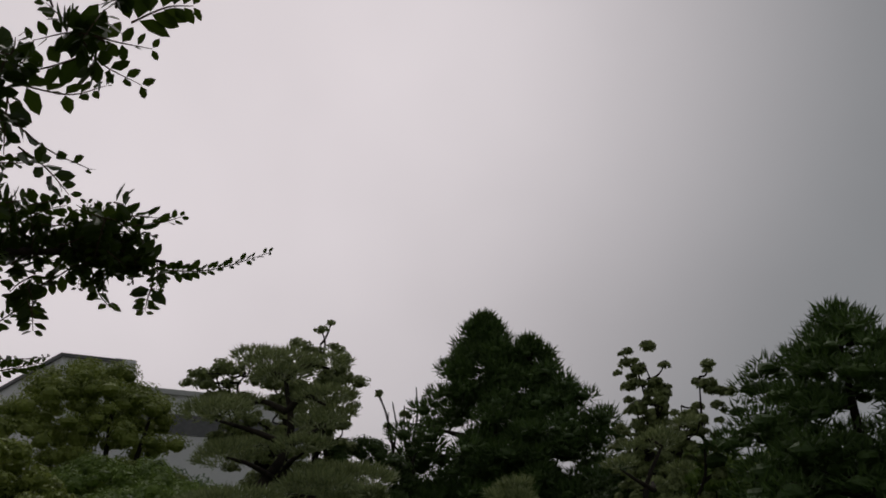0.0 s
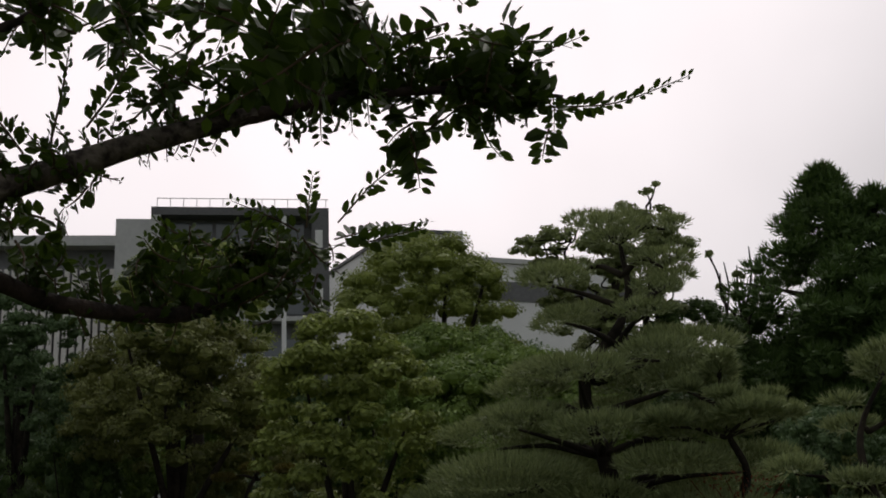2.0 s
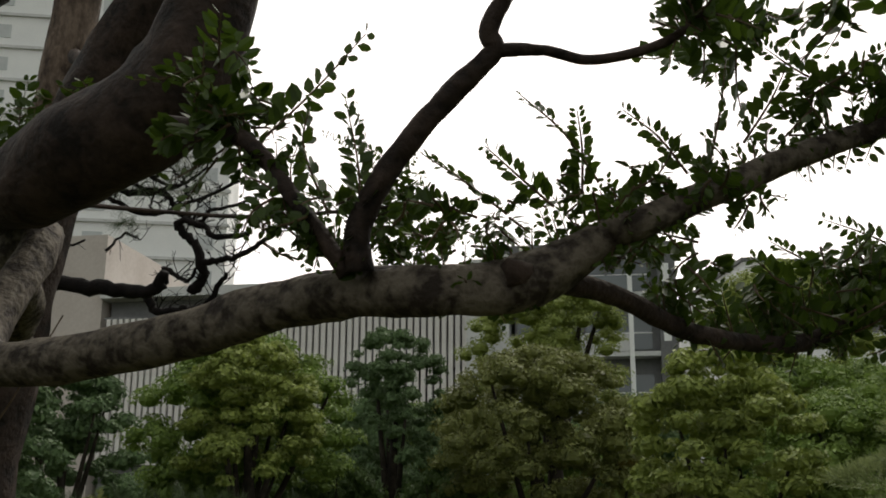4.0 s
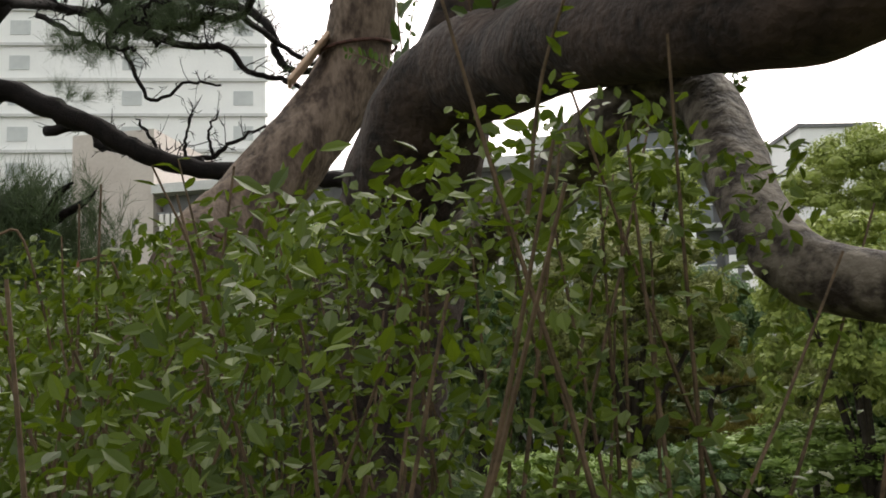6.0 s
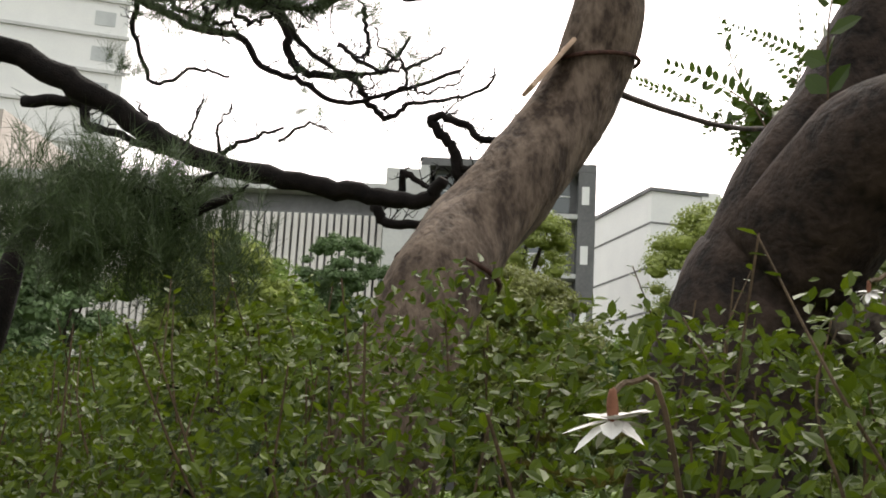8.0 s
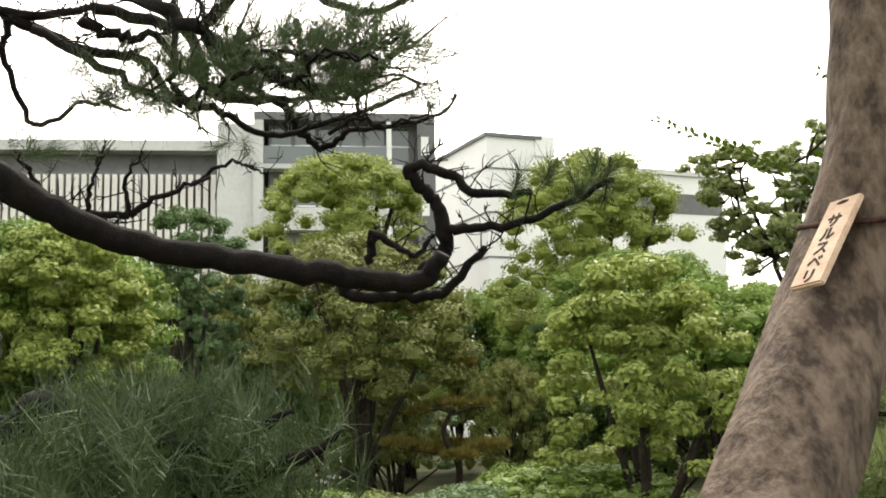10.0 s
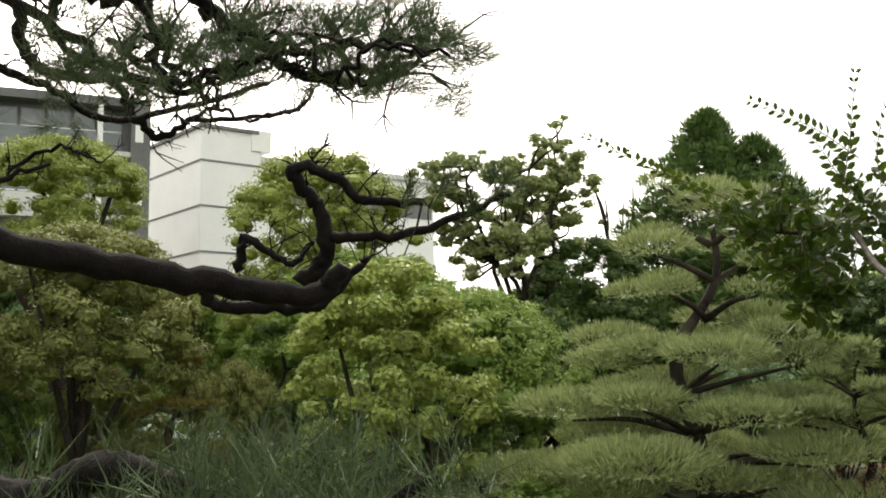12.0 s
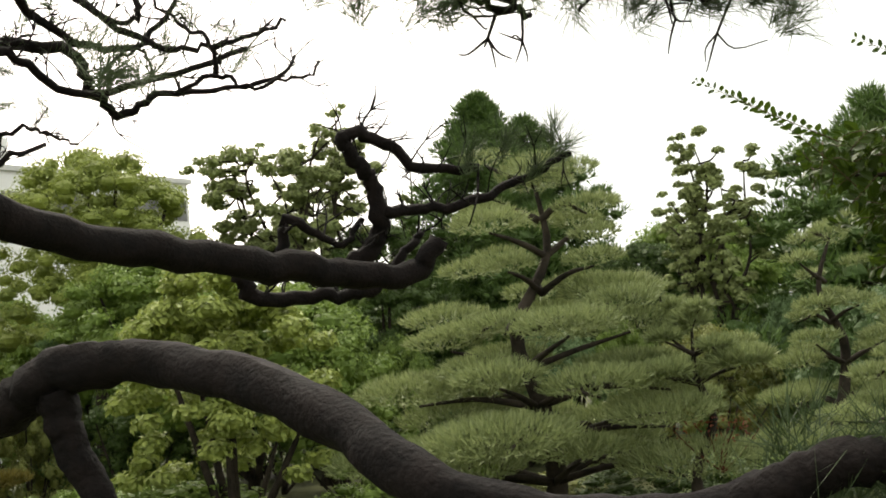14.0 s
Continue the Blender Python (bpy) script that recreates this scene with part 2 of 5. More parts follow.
def broadleaf(name, x, y, z0, top, rad, bottom, label, leaf, bark, seed, clumps=46, leaves=15000, size=0.085, group="", clump=0.155):
    rng = np.random.default_rng(seed)
    h, lo = top - z0, bottom - z0
    mid, half = (h + lo) / 2, (h - lo) / 2
    cl = []
    clumps, leaves = int(clumps * 4.0), int(leaves * 1.8)
    for i in range(clumps):
        d = unit(rng.normal(0, 1, 3))
        if d[2] < -0.5:
            d[2] = -d[2]
        k = rng.uniform(0.66, 0.97) if i > clumps * 0.2 else rng.uniform(0.1, 0.6)
        r = rad * clump * rng.uniform(0.75, 1.25)
        w = math.sqrt(max(0.0, 1 - d[2] ** 2))
        cl.append(((d[0] * rad * k, d[1] * rad * k, mid + d[2] * (half - r * 0.5) * min(1, k + 0.2)), (r, r, r * 0.72)))
    limbs = [([(0, 0, -0.1), (rng.uniform(-0.2, 0.2), 0.1, lo * 0.6), (0, 0, mid)], [0.035 * h, 0.028 * h, 0.012 * h])]
    for i in range(6):
        c = np.array(cl[rng.integers(len(cl))][0])
        limbs.append(([(0, 0, max(lo * 0.8, 0.3)), tuple(c * 0.5 + np.array([0, 0, lo * 0.4])), tuple(c)], [0.016 * h, 0.011 * h, 0.004 * h]))
    return build_tree(name, (x, y, z0), label, limbs, cl, leaf, bark, rng, leaves, size, group=group)


def layered_pine(name, x, y, z0, top, rad, bottom, label, leaf, bark, seed, layers=7, pads=6, leaves=16000, size=0.12, group=""):
    rng = np.random.default_rng(seed)
    h, lo = top - z0, max(0.3, bottom - z0)
    lean = rng.uniform(-0.12, 0.12, 2) * h
    axis = [(0, 0, -0.1)]
    for i in range(1, 6):
        k = i / 5
        axis.append((lean[0] * k + 0.05 * h * math.sin(i * 2.1 + seed), lean[1] * k + 0.04 * h * math.cos(i * 1.7 + seed), h * 0.96 * k))
    limbs = [(axis, [0.03 * h, 0.027 * h, 0.022 * h, 0.017 * h, 0.011 * h, 0.005 * h])]
    cl = []
    for i in range(layers):
        k = i / max(1, layers - 1)
        z = lo + (h - lo) * k
        ax = np.array([np.interp(z, [a[2] for a in axis], [a[n] for a in axis]) for n in (0, 1)])
        reach = rad * (1.0 - 0.62 * k) * rng.uniform(0.85, 1.1)
        m = max(2, round(pads * (1 - 0.6 * k)))
        start = rng.uniform(0, 6.28)
        for j in range(m):
            a = start + j * 6.283 / m + rng.uniform(-0.3, 0.3)
            d = reach * rng.uniform(0.45, 0.9)
            c = (ax[0] + d * math.cos(a), ax[1] + d * math.sin(a), z + rng.uniform(-0.04, 0.05) * h)
            r = max(0.15 * rad, reach * rng.uniform(0.26, 0.44))
            cl.append((c, (r, r, r * 0.3)))
            if j % 2 == 0 or k < 0.6:
                limbs.append(([(ax[0], ax[1], z - 0.05 * h), (ax[0] * 0.5 + c[0] * 0.5, ax[1] * 0.5 + c[1] * 0.5, z - 0.015 * h), (c[0], c[1], c[2] - r * 0.2)], [0.01 * h, 0.007 * h, 0.003 * h]))
    cl.append(((axis[-1][0], axis[-1][1], h * 0.97), (rad * 0.22, rad * 0.22, rad * 0.14)))
    return build_tree(name, (x, y, z0), label, limbs, cl, leaf, bark, rng, leaves, size, group=group, needles=True, core=0.0)


def conifer(name, x, y, z0, top, rad, bottom, label, leaf, bark, seed, leaves=22000, size=0.13, blunt=0.25, group=""):
    """A broad cone of upswept sprays with an uneven, ragged outline."""
    rng = np.random.default_rng(seed)
    h, lo = top - z0, bottom - z0
    cl, limbs = [], [([(0, 0, -0.1), (0.05, 0, h * 0.5), (0, 0, h * 0.97)], [0.03 * h, 0.02 * h, 0.004 * h])]
    for i in range(420):
        k = rng.uniform(0, 1) ** 1.15
        z = lo + (h - lo) * k
        lobe = 1 + 0.16 * math.sin(k * 9 + seed) + 0.1 * math.sin(k * 23)
        reach = (rad * (1 - k) ** 0.75 * (1 - blunt) + rad * blunt * (1 - k**3)) * lobe
        a = rng.uniform(0, 6.283)
        d = reach * rng.uniform(0.35, 1.0) * (1.0 + 0.16 * math.sin(3 * a + 7 * k + seed))
        r = rad * rng.uniform(0.06, 0.13) * (0.6 + 0.6 * (1 - k))
        cl.append(((d * math.cos(a), d * math.sin(a), z - 0.12 * d), (r * 1.3, r * 1.3, r * 0.8)))
        if i % 14 == 0:
            limbs.append(([(0, 0, z - 0.1 * h * (1 - k)), (d * 0.5 * math.cos(a), d * 0.5 * math.sin(a), z - 0.02 * h), (d * math.cos(a), d * math.sin(a), z)], [0.008 * h, 0.005 * h, 0.002 * h]))
    return build_tree(name, (x, y, z0), label, limbs, cl, leaf, bark, rng, leaves, 0.26, group=group, needles=True, core=0.5, fan=0.45, up=0.5, thin=0.2)


def tufted_tree(name, x, y, z0, top, rad, bottom, label, leaf, bark, seed, tufts=260, leaves=24000, size=0.12, group=""):
    """Open crown: bare crooked limbs that end in separate tufts."""
    rng = np.random.default_rng(seed)
    h, lo = top - z0, bottom - z0
    fork = lo * 0.75
    limbs = [([(0, 0, -0.1), (0.05 * h, 0.02 * h, fork * 0.5), (0, 0, fork)], [0.024 * h, 0.02 * h, 0.017 * h])]
    nodes, cl = [], []
    for i in range(8):
        a = i * 0.785 + rng.uniform(-0.3, 0.3)
        reach = rad * rng.uniform(0.25, 0.8)
        e = np.array([reach * math.cos(a), reach * math.sin(a), lo + (h - lo) * rng.uniform(0.45, 0.95)])
        pts = [np.array([0, 0, fork * rng.uniform(0.8, 1.0)])]
        for k in (0.3, 0.55, 0.8):
            pts.append(np.array([e[0] * k**0.7, e[1] * k**0.7, fork + (e[2] - fork) * k]) + rng.normal(0, 0.11, 3) * rad * np.array([1, 1, 0.6]))
        pts.append(e)
        limbs.append(([tuple(p) for p in pts], [0.008 * h, 0.0065 * h, 0.005 * h, 0.0035 * h, 0.002 * h]))
        line, _ = smooth_line(pts, [1] * 5, 5)
        nodes.append(line[6:])
    nodes = np.concatenate(nodes)
    for i in range(tufts):
        p = nodes[rng.integers(len(nodes))]
        out = unit(np.array([p[0], p[1], 0.2 * rad])) * rad * rng.uniform(0.05, 0.3) + rng.normal(0, 0.13, 3) * rad
        c = p + out
        r = rad * rng.uniform(0.05, 0.12)
        c[2] = min(c[2], h - r * 0.6)
        cl.append((tuple(c), (r * 1.15, r * 1.15, r * 0.8)))
        if i % 2 == 0:
            limbs.append(([tuple(p), tuple((p + c) / 2 + rng.normal(0, 0.05, 3) * rad), tuple(c)], [0.0035 * h, 0.0028 * h, 0.0016 * h]))
    return build_tree(name, (x, y, z0), label, limbs, cl, leaf, bark, rng, leaves, size, group=group)


# ---------------------------------------------------------------- materials
BARK_FAR = solid_material("bark_far", (0.015, 0.012, 0.009), (0.05, 0.04, 0.03), 3.0, 0.9)
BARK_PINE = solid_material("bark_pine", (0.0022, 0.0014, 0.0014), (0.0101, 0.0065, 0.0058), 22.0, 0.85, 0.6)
LEAF_YELLOW = leaf_material("leaf_yellow_green", (0.115, 0.155, 0.036), (0.37, 0.43, 0.105))
LEAF_BRIGHT = leaf_material("leaf_bright_green", (0.070, 0.125, 0.024), (0.255, 0.355, 0.075))
LEAF_MID = leaf_material("leaf_mid_green", (0.066, 0.118, 0.026), (0.24, 0.33, 0.075))
LEAF_BROWN = leaf_material("leaf_brown_green", (0.075, 0.088, 0.026), (0.245, 0.265, 0.075), tint=(0.16, 0.12, 0.04))
LEAF_DARK = leaf_material("leaf_dark_green", (0.024, 0.047, 0.011), (0.099, 0.159, 0.039))
LEAF_BLUE = leaf_material("leaf_blue_green", (0.050, 0.090, 0.036), (0.165, 0.25, 0.105))
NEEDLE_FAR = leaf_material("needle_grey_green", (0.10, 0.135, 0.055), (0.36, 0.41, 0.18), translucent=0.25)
LEAF_TUFT = leaf_material("leaf_tuft", (0.0945, 0.1242, 0.0459), (0.3510, 0.4050, 0.1553))
NEEDLE_CONE = leaf_material("needle_cone", (0.034, 0.066, 0.017), (0.115, 0.190, 0.046), translucent=0.15)
NEEDLE_ORANGE = leaf_material("needle_orange", (0.075, 0.068, 0.015), (0.240, 0.195, 0.045), translucent=0.15)
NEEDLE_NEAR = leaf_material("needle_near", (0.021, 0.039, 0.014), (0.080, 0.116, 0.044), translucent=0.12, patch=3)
LEAF_CRAPE = leaf_material("leaf_crape_myrtle", (0.014, 0.032, 0.004), (0.065, 0.105, 0.012), rough=0.4, translucent=0.35, patch=4)
LEAF_HEDGE = leaf_material("leaf_hedge", (0.011, 0.026, 0.002), (0.105, 0.148, 0.008), rough=0.5, translucent=0.35, patch=5, tint=(0.16, 0.08, 0.04))
BARK_PALE = solid_material("bark_crape_pale", (0.0462, 0.0309, 0.0234), (0.1708, 0.1250, 0.0963), 24.0, 0.75, 0.8, stretch=(1, 1, 0.5), fine=90, lo=0.4, hi=0.6)
BARK_DARK = solid_material("bark_crape_dark", (0.0095, 0.0063, 0.0053), (0.0525, 0.0347, 0.0273), 16.0, 0.75, 0.8, fine=70)
BARK_MOTTLED = solid_material("bark_crape_mottled", (0.0243, 0.0173, 0.0131), (0.1318, 0.1095, 0.0862), 28.0, 0.75, 0.7, fine=90, lo=0.42, hi=0.57)
TWIG = solid_material("twig", (0.05, 0.035, 0.02), (0.12, 0.08, 0.05), 40.0, 0.8, 0.2)
SOIL = solid_material("ground_soil", (0.025, 0.03, 0.01), (0.07, 0.075, 0.028), 0.8, 0.95, 0.5, fine=12)

# ---------------------------------------------------------------- ground: a low mound under the path, then the garden floor
def ground_height(x, y):
    k = 1 / (1 + math.exp(max(-30.0, min(30.0, (y - 5.5) * 0.9))))
    # the path climbs a knoll to the left
    climb = 0.4 / (1 + math.exp(max(-30.0, min(30.0, (x + 2.6) * 1.6)))) / (1 + math.exp(max(-30.0, min(30.0, (abs(y - 0.6) - 3.0) * 2.0))))
    return 0.3 * k + climb + 0.12 * noise.noise(Vector((x * 0.13, y * 0.13, 3.0)))


def make_ground():
    n, verts, faces = 90, [], []
    def axis(i):
        u = 2 * i / n - 1
        return math.copysign(12 * abs(u) + 900 * abs(u) ** 5, u)
    for j in range(n + 1):
        for i in range(n + 1):
            x, y = axis(i) - 4, axis(j) + 5
            verts.append((x, y, ground_height(x, y)))
    for j in range(n):
        for i in range(n):
            a = j * (n + 1) + i
            faces.append((a, a + 1, a + n + 2, a + n + 1))
    ob = new("ground", mesh_of("ground", verts, faces, SOIL, True))
    tagged(ob, "mossy brown-green garden soil on a low mound", "ground", kind="structure")


make_ground()

# ---------------------------------------------------------------- trees, far bank
broadleaf("broadleaf_tree", -15.05, 24.2, 0, 8.25, 2.55, 2.4, "dense round yellow-green broadleaf tree beyond the garden", LEAF_YELLOW, BARK_FAR, 1, 60, 20000)
tufted_tree("tufted_tree", -10.8, 26.65, 0, 9.1, 2.25, 5.3, "open-crowned tree with crooked limbs and leaf tufts", LEAF_TUFT, BARK_FAR, 2)
conifer("conifer", -6.44, 30.5, 0, 9.75, 3.7, 2.0, "broad cone-shaped dark green conifer with ragged top", NEEDLE_CONE, BARK_FAR, 3, leaves=60000, blunt=0.42)
conifer("conifer", -5.2, 30.6, 0, 9.0, 3.3, 2.0, "dark green conifer with a blunt top beside a taller one", NEEDLE_CONE, BARK_FAR, 33, leaves=40000, blunt=0.6)
tufted_tree("tufted_tree", -8.9, 29.9, 0, 8.1, 0.95, 5.6, "small thin tree with a few leaf tufts", LEAF_TUFT, BARK_FAR, 4, 14, 4000)
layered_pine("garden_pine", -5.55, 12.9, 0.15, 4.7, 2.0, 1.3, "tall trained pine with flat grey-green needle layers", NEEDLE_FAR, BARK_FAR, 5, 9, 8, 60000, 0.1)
conifer("conifer", 2.5, 25.2, 0, 7.4, 4.4, 0.6, "tall dense dark green tree with feathery outline", NEEDLE_CONE, BARK_FAR, 6, leaves=36000, blunt=0.75)
tufted_tree("tufted_tree", -1.5, 24.7, 0, 7.0, 1.35, 2.4, "slim tree with dark leaf tufts beside taller trees", LEAF_TUFT, BARK_FAR, 7, 280, 22000)
broadleaf("broadleaf_tree", -10.7, 20.1, 0, 4.42, 2.6, 1.0, "wide yellow-green broadleaf tree with layered clumps", LEAF_BRIGHT, BARK_FAR, 8, 60, 22000)
broadleaf("broadleaf_tree", -20.6, 21.6, 0, 8.5, 2.3, 4.2, "light green broadleaf tree in front of an office block", LEAF_YELLOW, BARK_FAR, 9, 44, 15000)
broadleaf("broadleaf_tree", -18.6, 11.5, 0, 5.34, 2.1, 1.2, "bright green rounded broadleaf tree with bumpy clumps", LEAF_BRIGHT, BARK_FAR, 10, 60, 22000)
broadleaf("broadleaf_tree", -20.9, 16.7, 0, 6.6, 1.4, 1.5, "dark blue-green small-leaved tree between brighter crowns", LEAF_BLUE, BARK_FAR, 11, 40, 12000)
broadleaf("broadleaf_tree", -16.6, 17.2, 0, 5.5, 2.3, 1.2, "brownish green tree with hanging leaf layers", LEAF_BROWN, BARK_FAR, 12, 50, 20000)
broadleaf("broadleaf_tree", -12.7, 21.5, 0, 5.4, 2.2, 1.5, "green broadleaf tree with soft rounded clumps", LEAF_BRIGHT, BARK_FAR, 13, 46, 16000)
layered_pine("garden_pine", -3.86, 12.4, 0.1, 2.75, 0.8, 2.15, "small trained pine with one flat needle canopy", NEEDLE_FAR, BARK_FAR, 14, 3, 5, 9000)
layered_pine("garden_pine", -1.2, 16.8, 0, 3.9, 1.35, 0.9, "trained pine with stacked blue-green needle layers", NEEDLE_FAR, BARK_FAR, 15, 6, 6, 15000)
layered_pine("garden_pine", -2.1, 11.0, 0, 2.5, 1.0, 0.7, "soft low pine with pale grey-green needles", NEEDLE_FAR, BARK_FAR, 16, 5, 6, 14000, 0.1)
layered_pine("garden_pine", -15.0, 17.8, 0, 2.95, 1.2, 1.4, "low trained pine with yellowing orange needles", NEEDLE_ORANGE, BARK_FAR, 17, 3, 6, 9000)
layered_pine("garden_pine", -14.4, 20.5, 0, 3.7, 1.1, 0.8, "small cloud-pruned pine with blue-green pads", LEAF_BLUE, BARK_FAR, 18, 5, 4, 9000)
broadleaf("round_shrub", -12.9, 16.8, 0, 1.25, 0.95, 0.1, "clipped bright green round shrub on the garden floor", LEAF_BRIGHT, BARK_FAR, 19, 26, 6000, 0.06)
broadleaf("round_shrub", -13.9, 13.7, 0, 0.95, 1.1, 0.1, "low brownish clipped shrub on the garden floor", LEAF_BROWN, BARK_FAR, 20, 26, 6000, 0.06)
broadleaf("broadleaf_tree", -16.8, 10.5, 0.2, 5.0, 1.35, 1.5, "pale yellow-green young broadleaf tree", LEAF_YELLOW, BARK_FAR, 21, 34, 12000)
broadleaf("broadleaf_tree", -16.3, 7.2, 0.3, 4.1, 1.2, 0.8, "grey-green shrub-like tree near a slatted building", LEAF_BLUE, BARK_FAR, 22, 34, 10000)
broadleaf("broadleaf_tree", -13.0, 4.7, 0.4, 3.6, 1.2, 0.7, "blue-green bushy tree beside the path", LEAF_BLUE, BARK_FAR, 23, 34, 10000)
broadleaf("broadleaf_tree", -8.9, 12.8, 0.1, 4.0, 1.3, 0.6, "yellow-green bushy tree behind the leaning trunks", LEAF_YELLOW, BARK_FAR, 24, 34, 11000)

broadleaf("broadleaf_tree", -9.19, 26.91, 0, 6.16, 1.9, 1.0, "dark green tree filling the gap beside a conifer", LEAF_DARK, BARK_FAR, 25, 40, 12000)
broadleaf("broadleaf_tree", -2.69, 27.93, 0, 5.01, 1.7, 1.0, "dark green bushy tree between two taller trees", LEAF_DARK, BARK_FAR, 26, 40, 12000)

# filling growth between the named trees: copies of a few
def fill_growth():
    rng = np.random.default_rng(77)
    src = []
    for n, (leaf, seed) in enumerate(((LEAF_BRIGHT, 61), (LEAF_MID, 62), (LEAF_BROWN, 63), (LEAF_BLUE, 64), (LEAF_DARK, 65))):
        src.append(broadleaf("undergrowth_shrub", -24 + 4 * n, 36 - 1.5 * n, -0.4, 3.6, 2.4, 0.0, "bushy green undergrowth between the garden trees", leaf, BARK_FAR, seed, 34, 5200, 0.11, "undergrowth"))
    def put(x, y, want, wide):
        ob = src[rng.integers(len(src))]
        s = want / 3.6
        copy_thing(ob, pose(x, y, -0.25 * s, 0, 0, rng.uniform(0, 360)) @ Matrix.Diagonal((wide / 2.4, wide / 2.4, s, 1)))
    # a belt behind the named trees
    for i in range(34):
        a = math.radians(-26 + 82 * (i + rng.uniform(0, 0.7)) / 34)
        d = rng.uniform(31, 36)
        put(-3.5 - d * math.sin(a), 0.5 + d * math.cos(a), rng.uniform(4.6, 6.0) if a > -0.35 else 5.5, rng.uniform(1.9, 2.6))
    # lower growth in front
    for i in range(46):
        a = math.radians(-24 + 96 * (i + rng.uniform(0, 1)) / 46)
        d = rng.uniform(18, 27) if i % 3 else rng.uniform(12.5, 16)
        put(-3.5 - d * math.sin(a), 0.5 + d * math.cos(a), rng.uniform(2.0, 3.2) if d > 17 else rng.uniform(0.8, 1.5), rng.uniform(1.0, 1.7))


fill_growth()

# ---------------------------------------------------------------- crape myrtle: leaning trunks, limbs, shoots
def leaf_blade(base, way, normal, length, width):
    """Six-cornered pointed blade folded along its midrib."""
    way = way / np.linalg.norm(way)
    normal = normal - way * (normal @ way)
    normal = normal / (np.linalg.norm(normal) + 1e-9)
    side = np.cross(way, normal)
    v = [base, base + way * length * 0.35 + side * width * 0.5 + normal * width * 0.12, base + way * length * 0.75 + side * width * 0.38 + normal * width * 0.08,
         base + way * length, base + way * length * 0.75 - side * width * 0.38 + normal * width * 0.08, base + way * length * 0.35 - side * width * 0.5 + normal * width * 0.12]
    return np.array(v), [(0, 1, 2, 3), (0, 3, 4, 5)]


def shoot(parent, base, tip, pairs, leaf, rng, sag=0.0, twig=0.002, label="", big=1.0):
    """A twig with leaves in two ranks, smaller towards the tip."""
    base, tip = np.array(base, float), np.array(tip, float)
    mid = (base + tip) / 2 + np.array([0, 0, -sag]) + rng.normal(0, 0.06, 3) * np.linalg.norm(tip - base)
    line, rad = smooth_line([base, mid, tip], [twig, twig * 0.8, twig * 0.4], 5)
    tw = part("leafy_shoot", mesh_of("twig", *tube([base, mid, tip], [twig, twig * 0.8, twig * 0.35], 5, 4), TWIG), parent, label)
    pieces = []
    roll = rng.uniform(0, 6.283)
    for i in range(pairs):
        u = 0.1 + 0.9 * i / max(1, pairs - 1)
        k = u * (len(line) - 1)
        j = min(int(k), len(line) - 2)
        p = line[j] + (line[j + 1] - line[j]) * (k - j)
        t = unit(line[j + 1] - line[j])
        a = np.cross(t, np.array([0.3, 0.4, 0.86]))
        a = unit(a)
        b = np.cross(t, a)
        s = leaf * (1.0 - 0.55 * u**1.5) * rng.uniform(0.8, 1.15) * big
        for sgn in (1, -1):
            th = roll + rng.normal(0, 0.35)
            out = sgn * (a * math.cos(th) + b * math.sin(th))
            way = unit(out + t * rng.uniform(0.3, 0.9) + np.array([0, 0, 0.12]))
            nrm = unit(np.cross(t, out) * sgn + np.array([0, 0, 0.35]) + rng.normal(0, 0.35, 3))
            pieces.append(leaf_blade(p + out * twig, way, nrm, s, s * 0.56))
    v, f = joined(pieces)
    part("foliage", mesh_of("leaves", v, f, LEAF_CRAPE), tw, "pointed green leaves in two ranks", "stuff")
    return tw


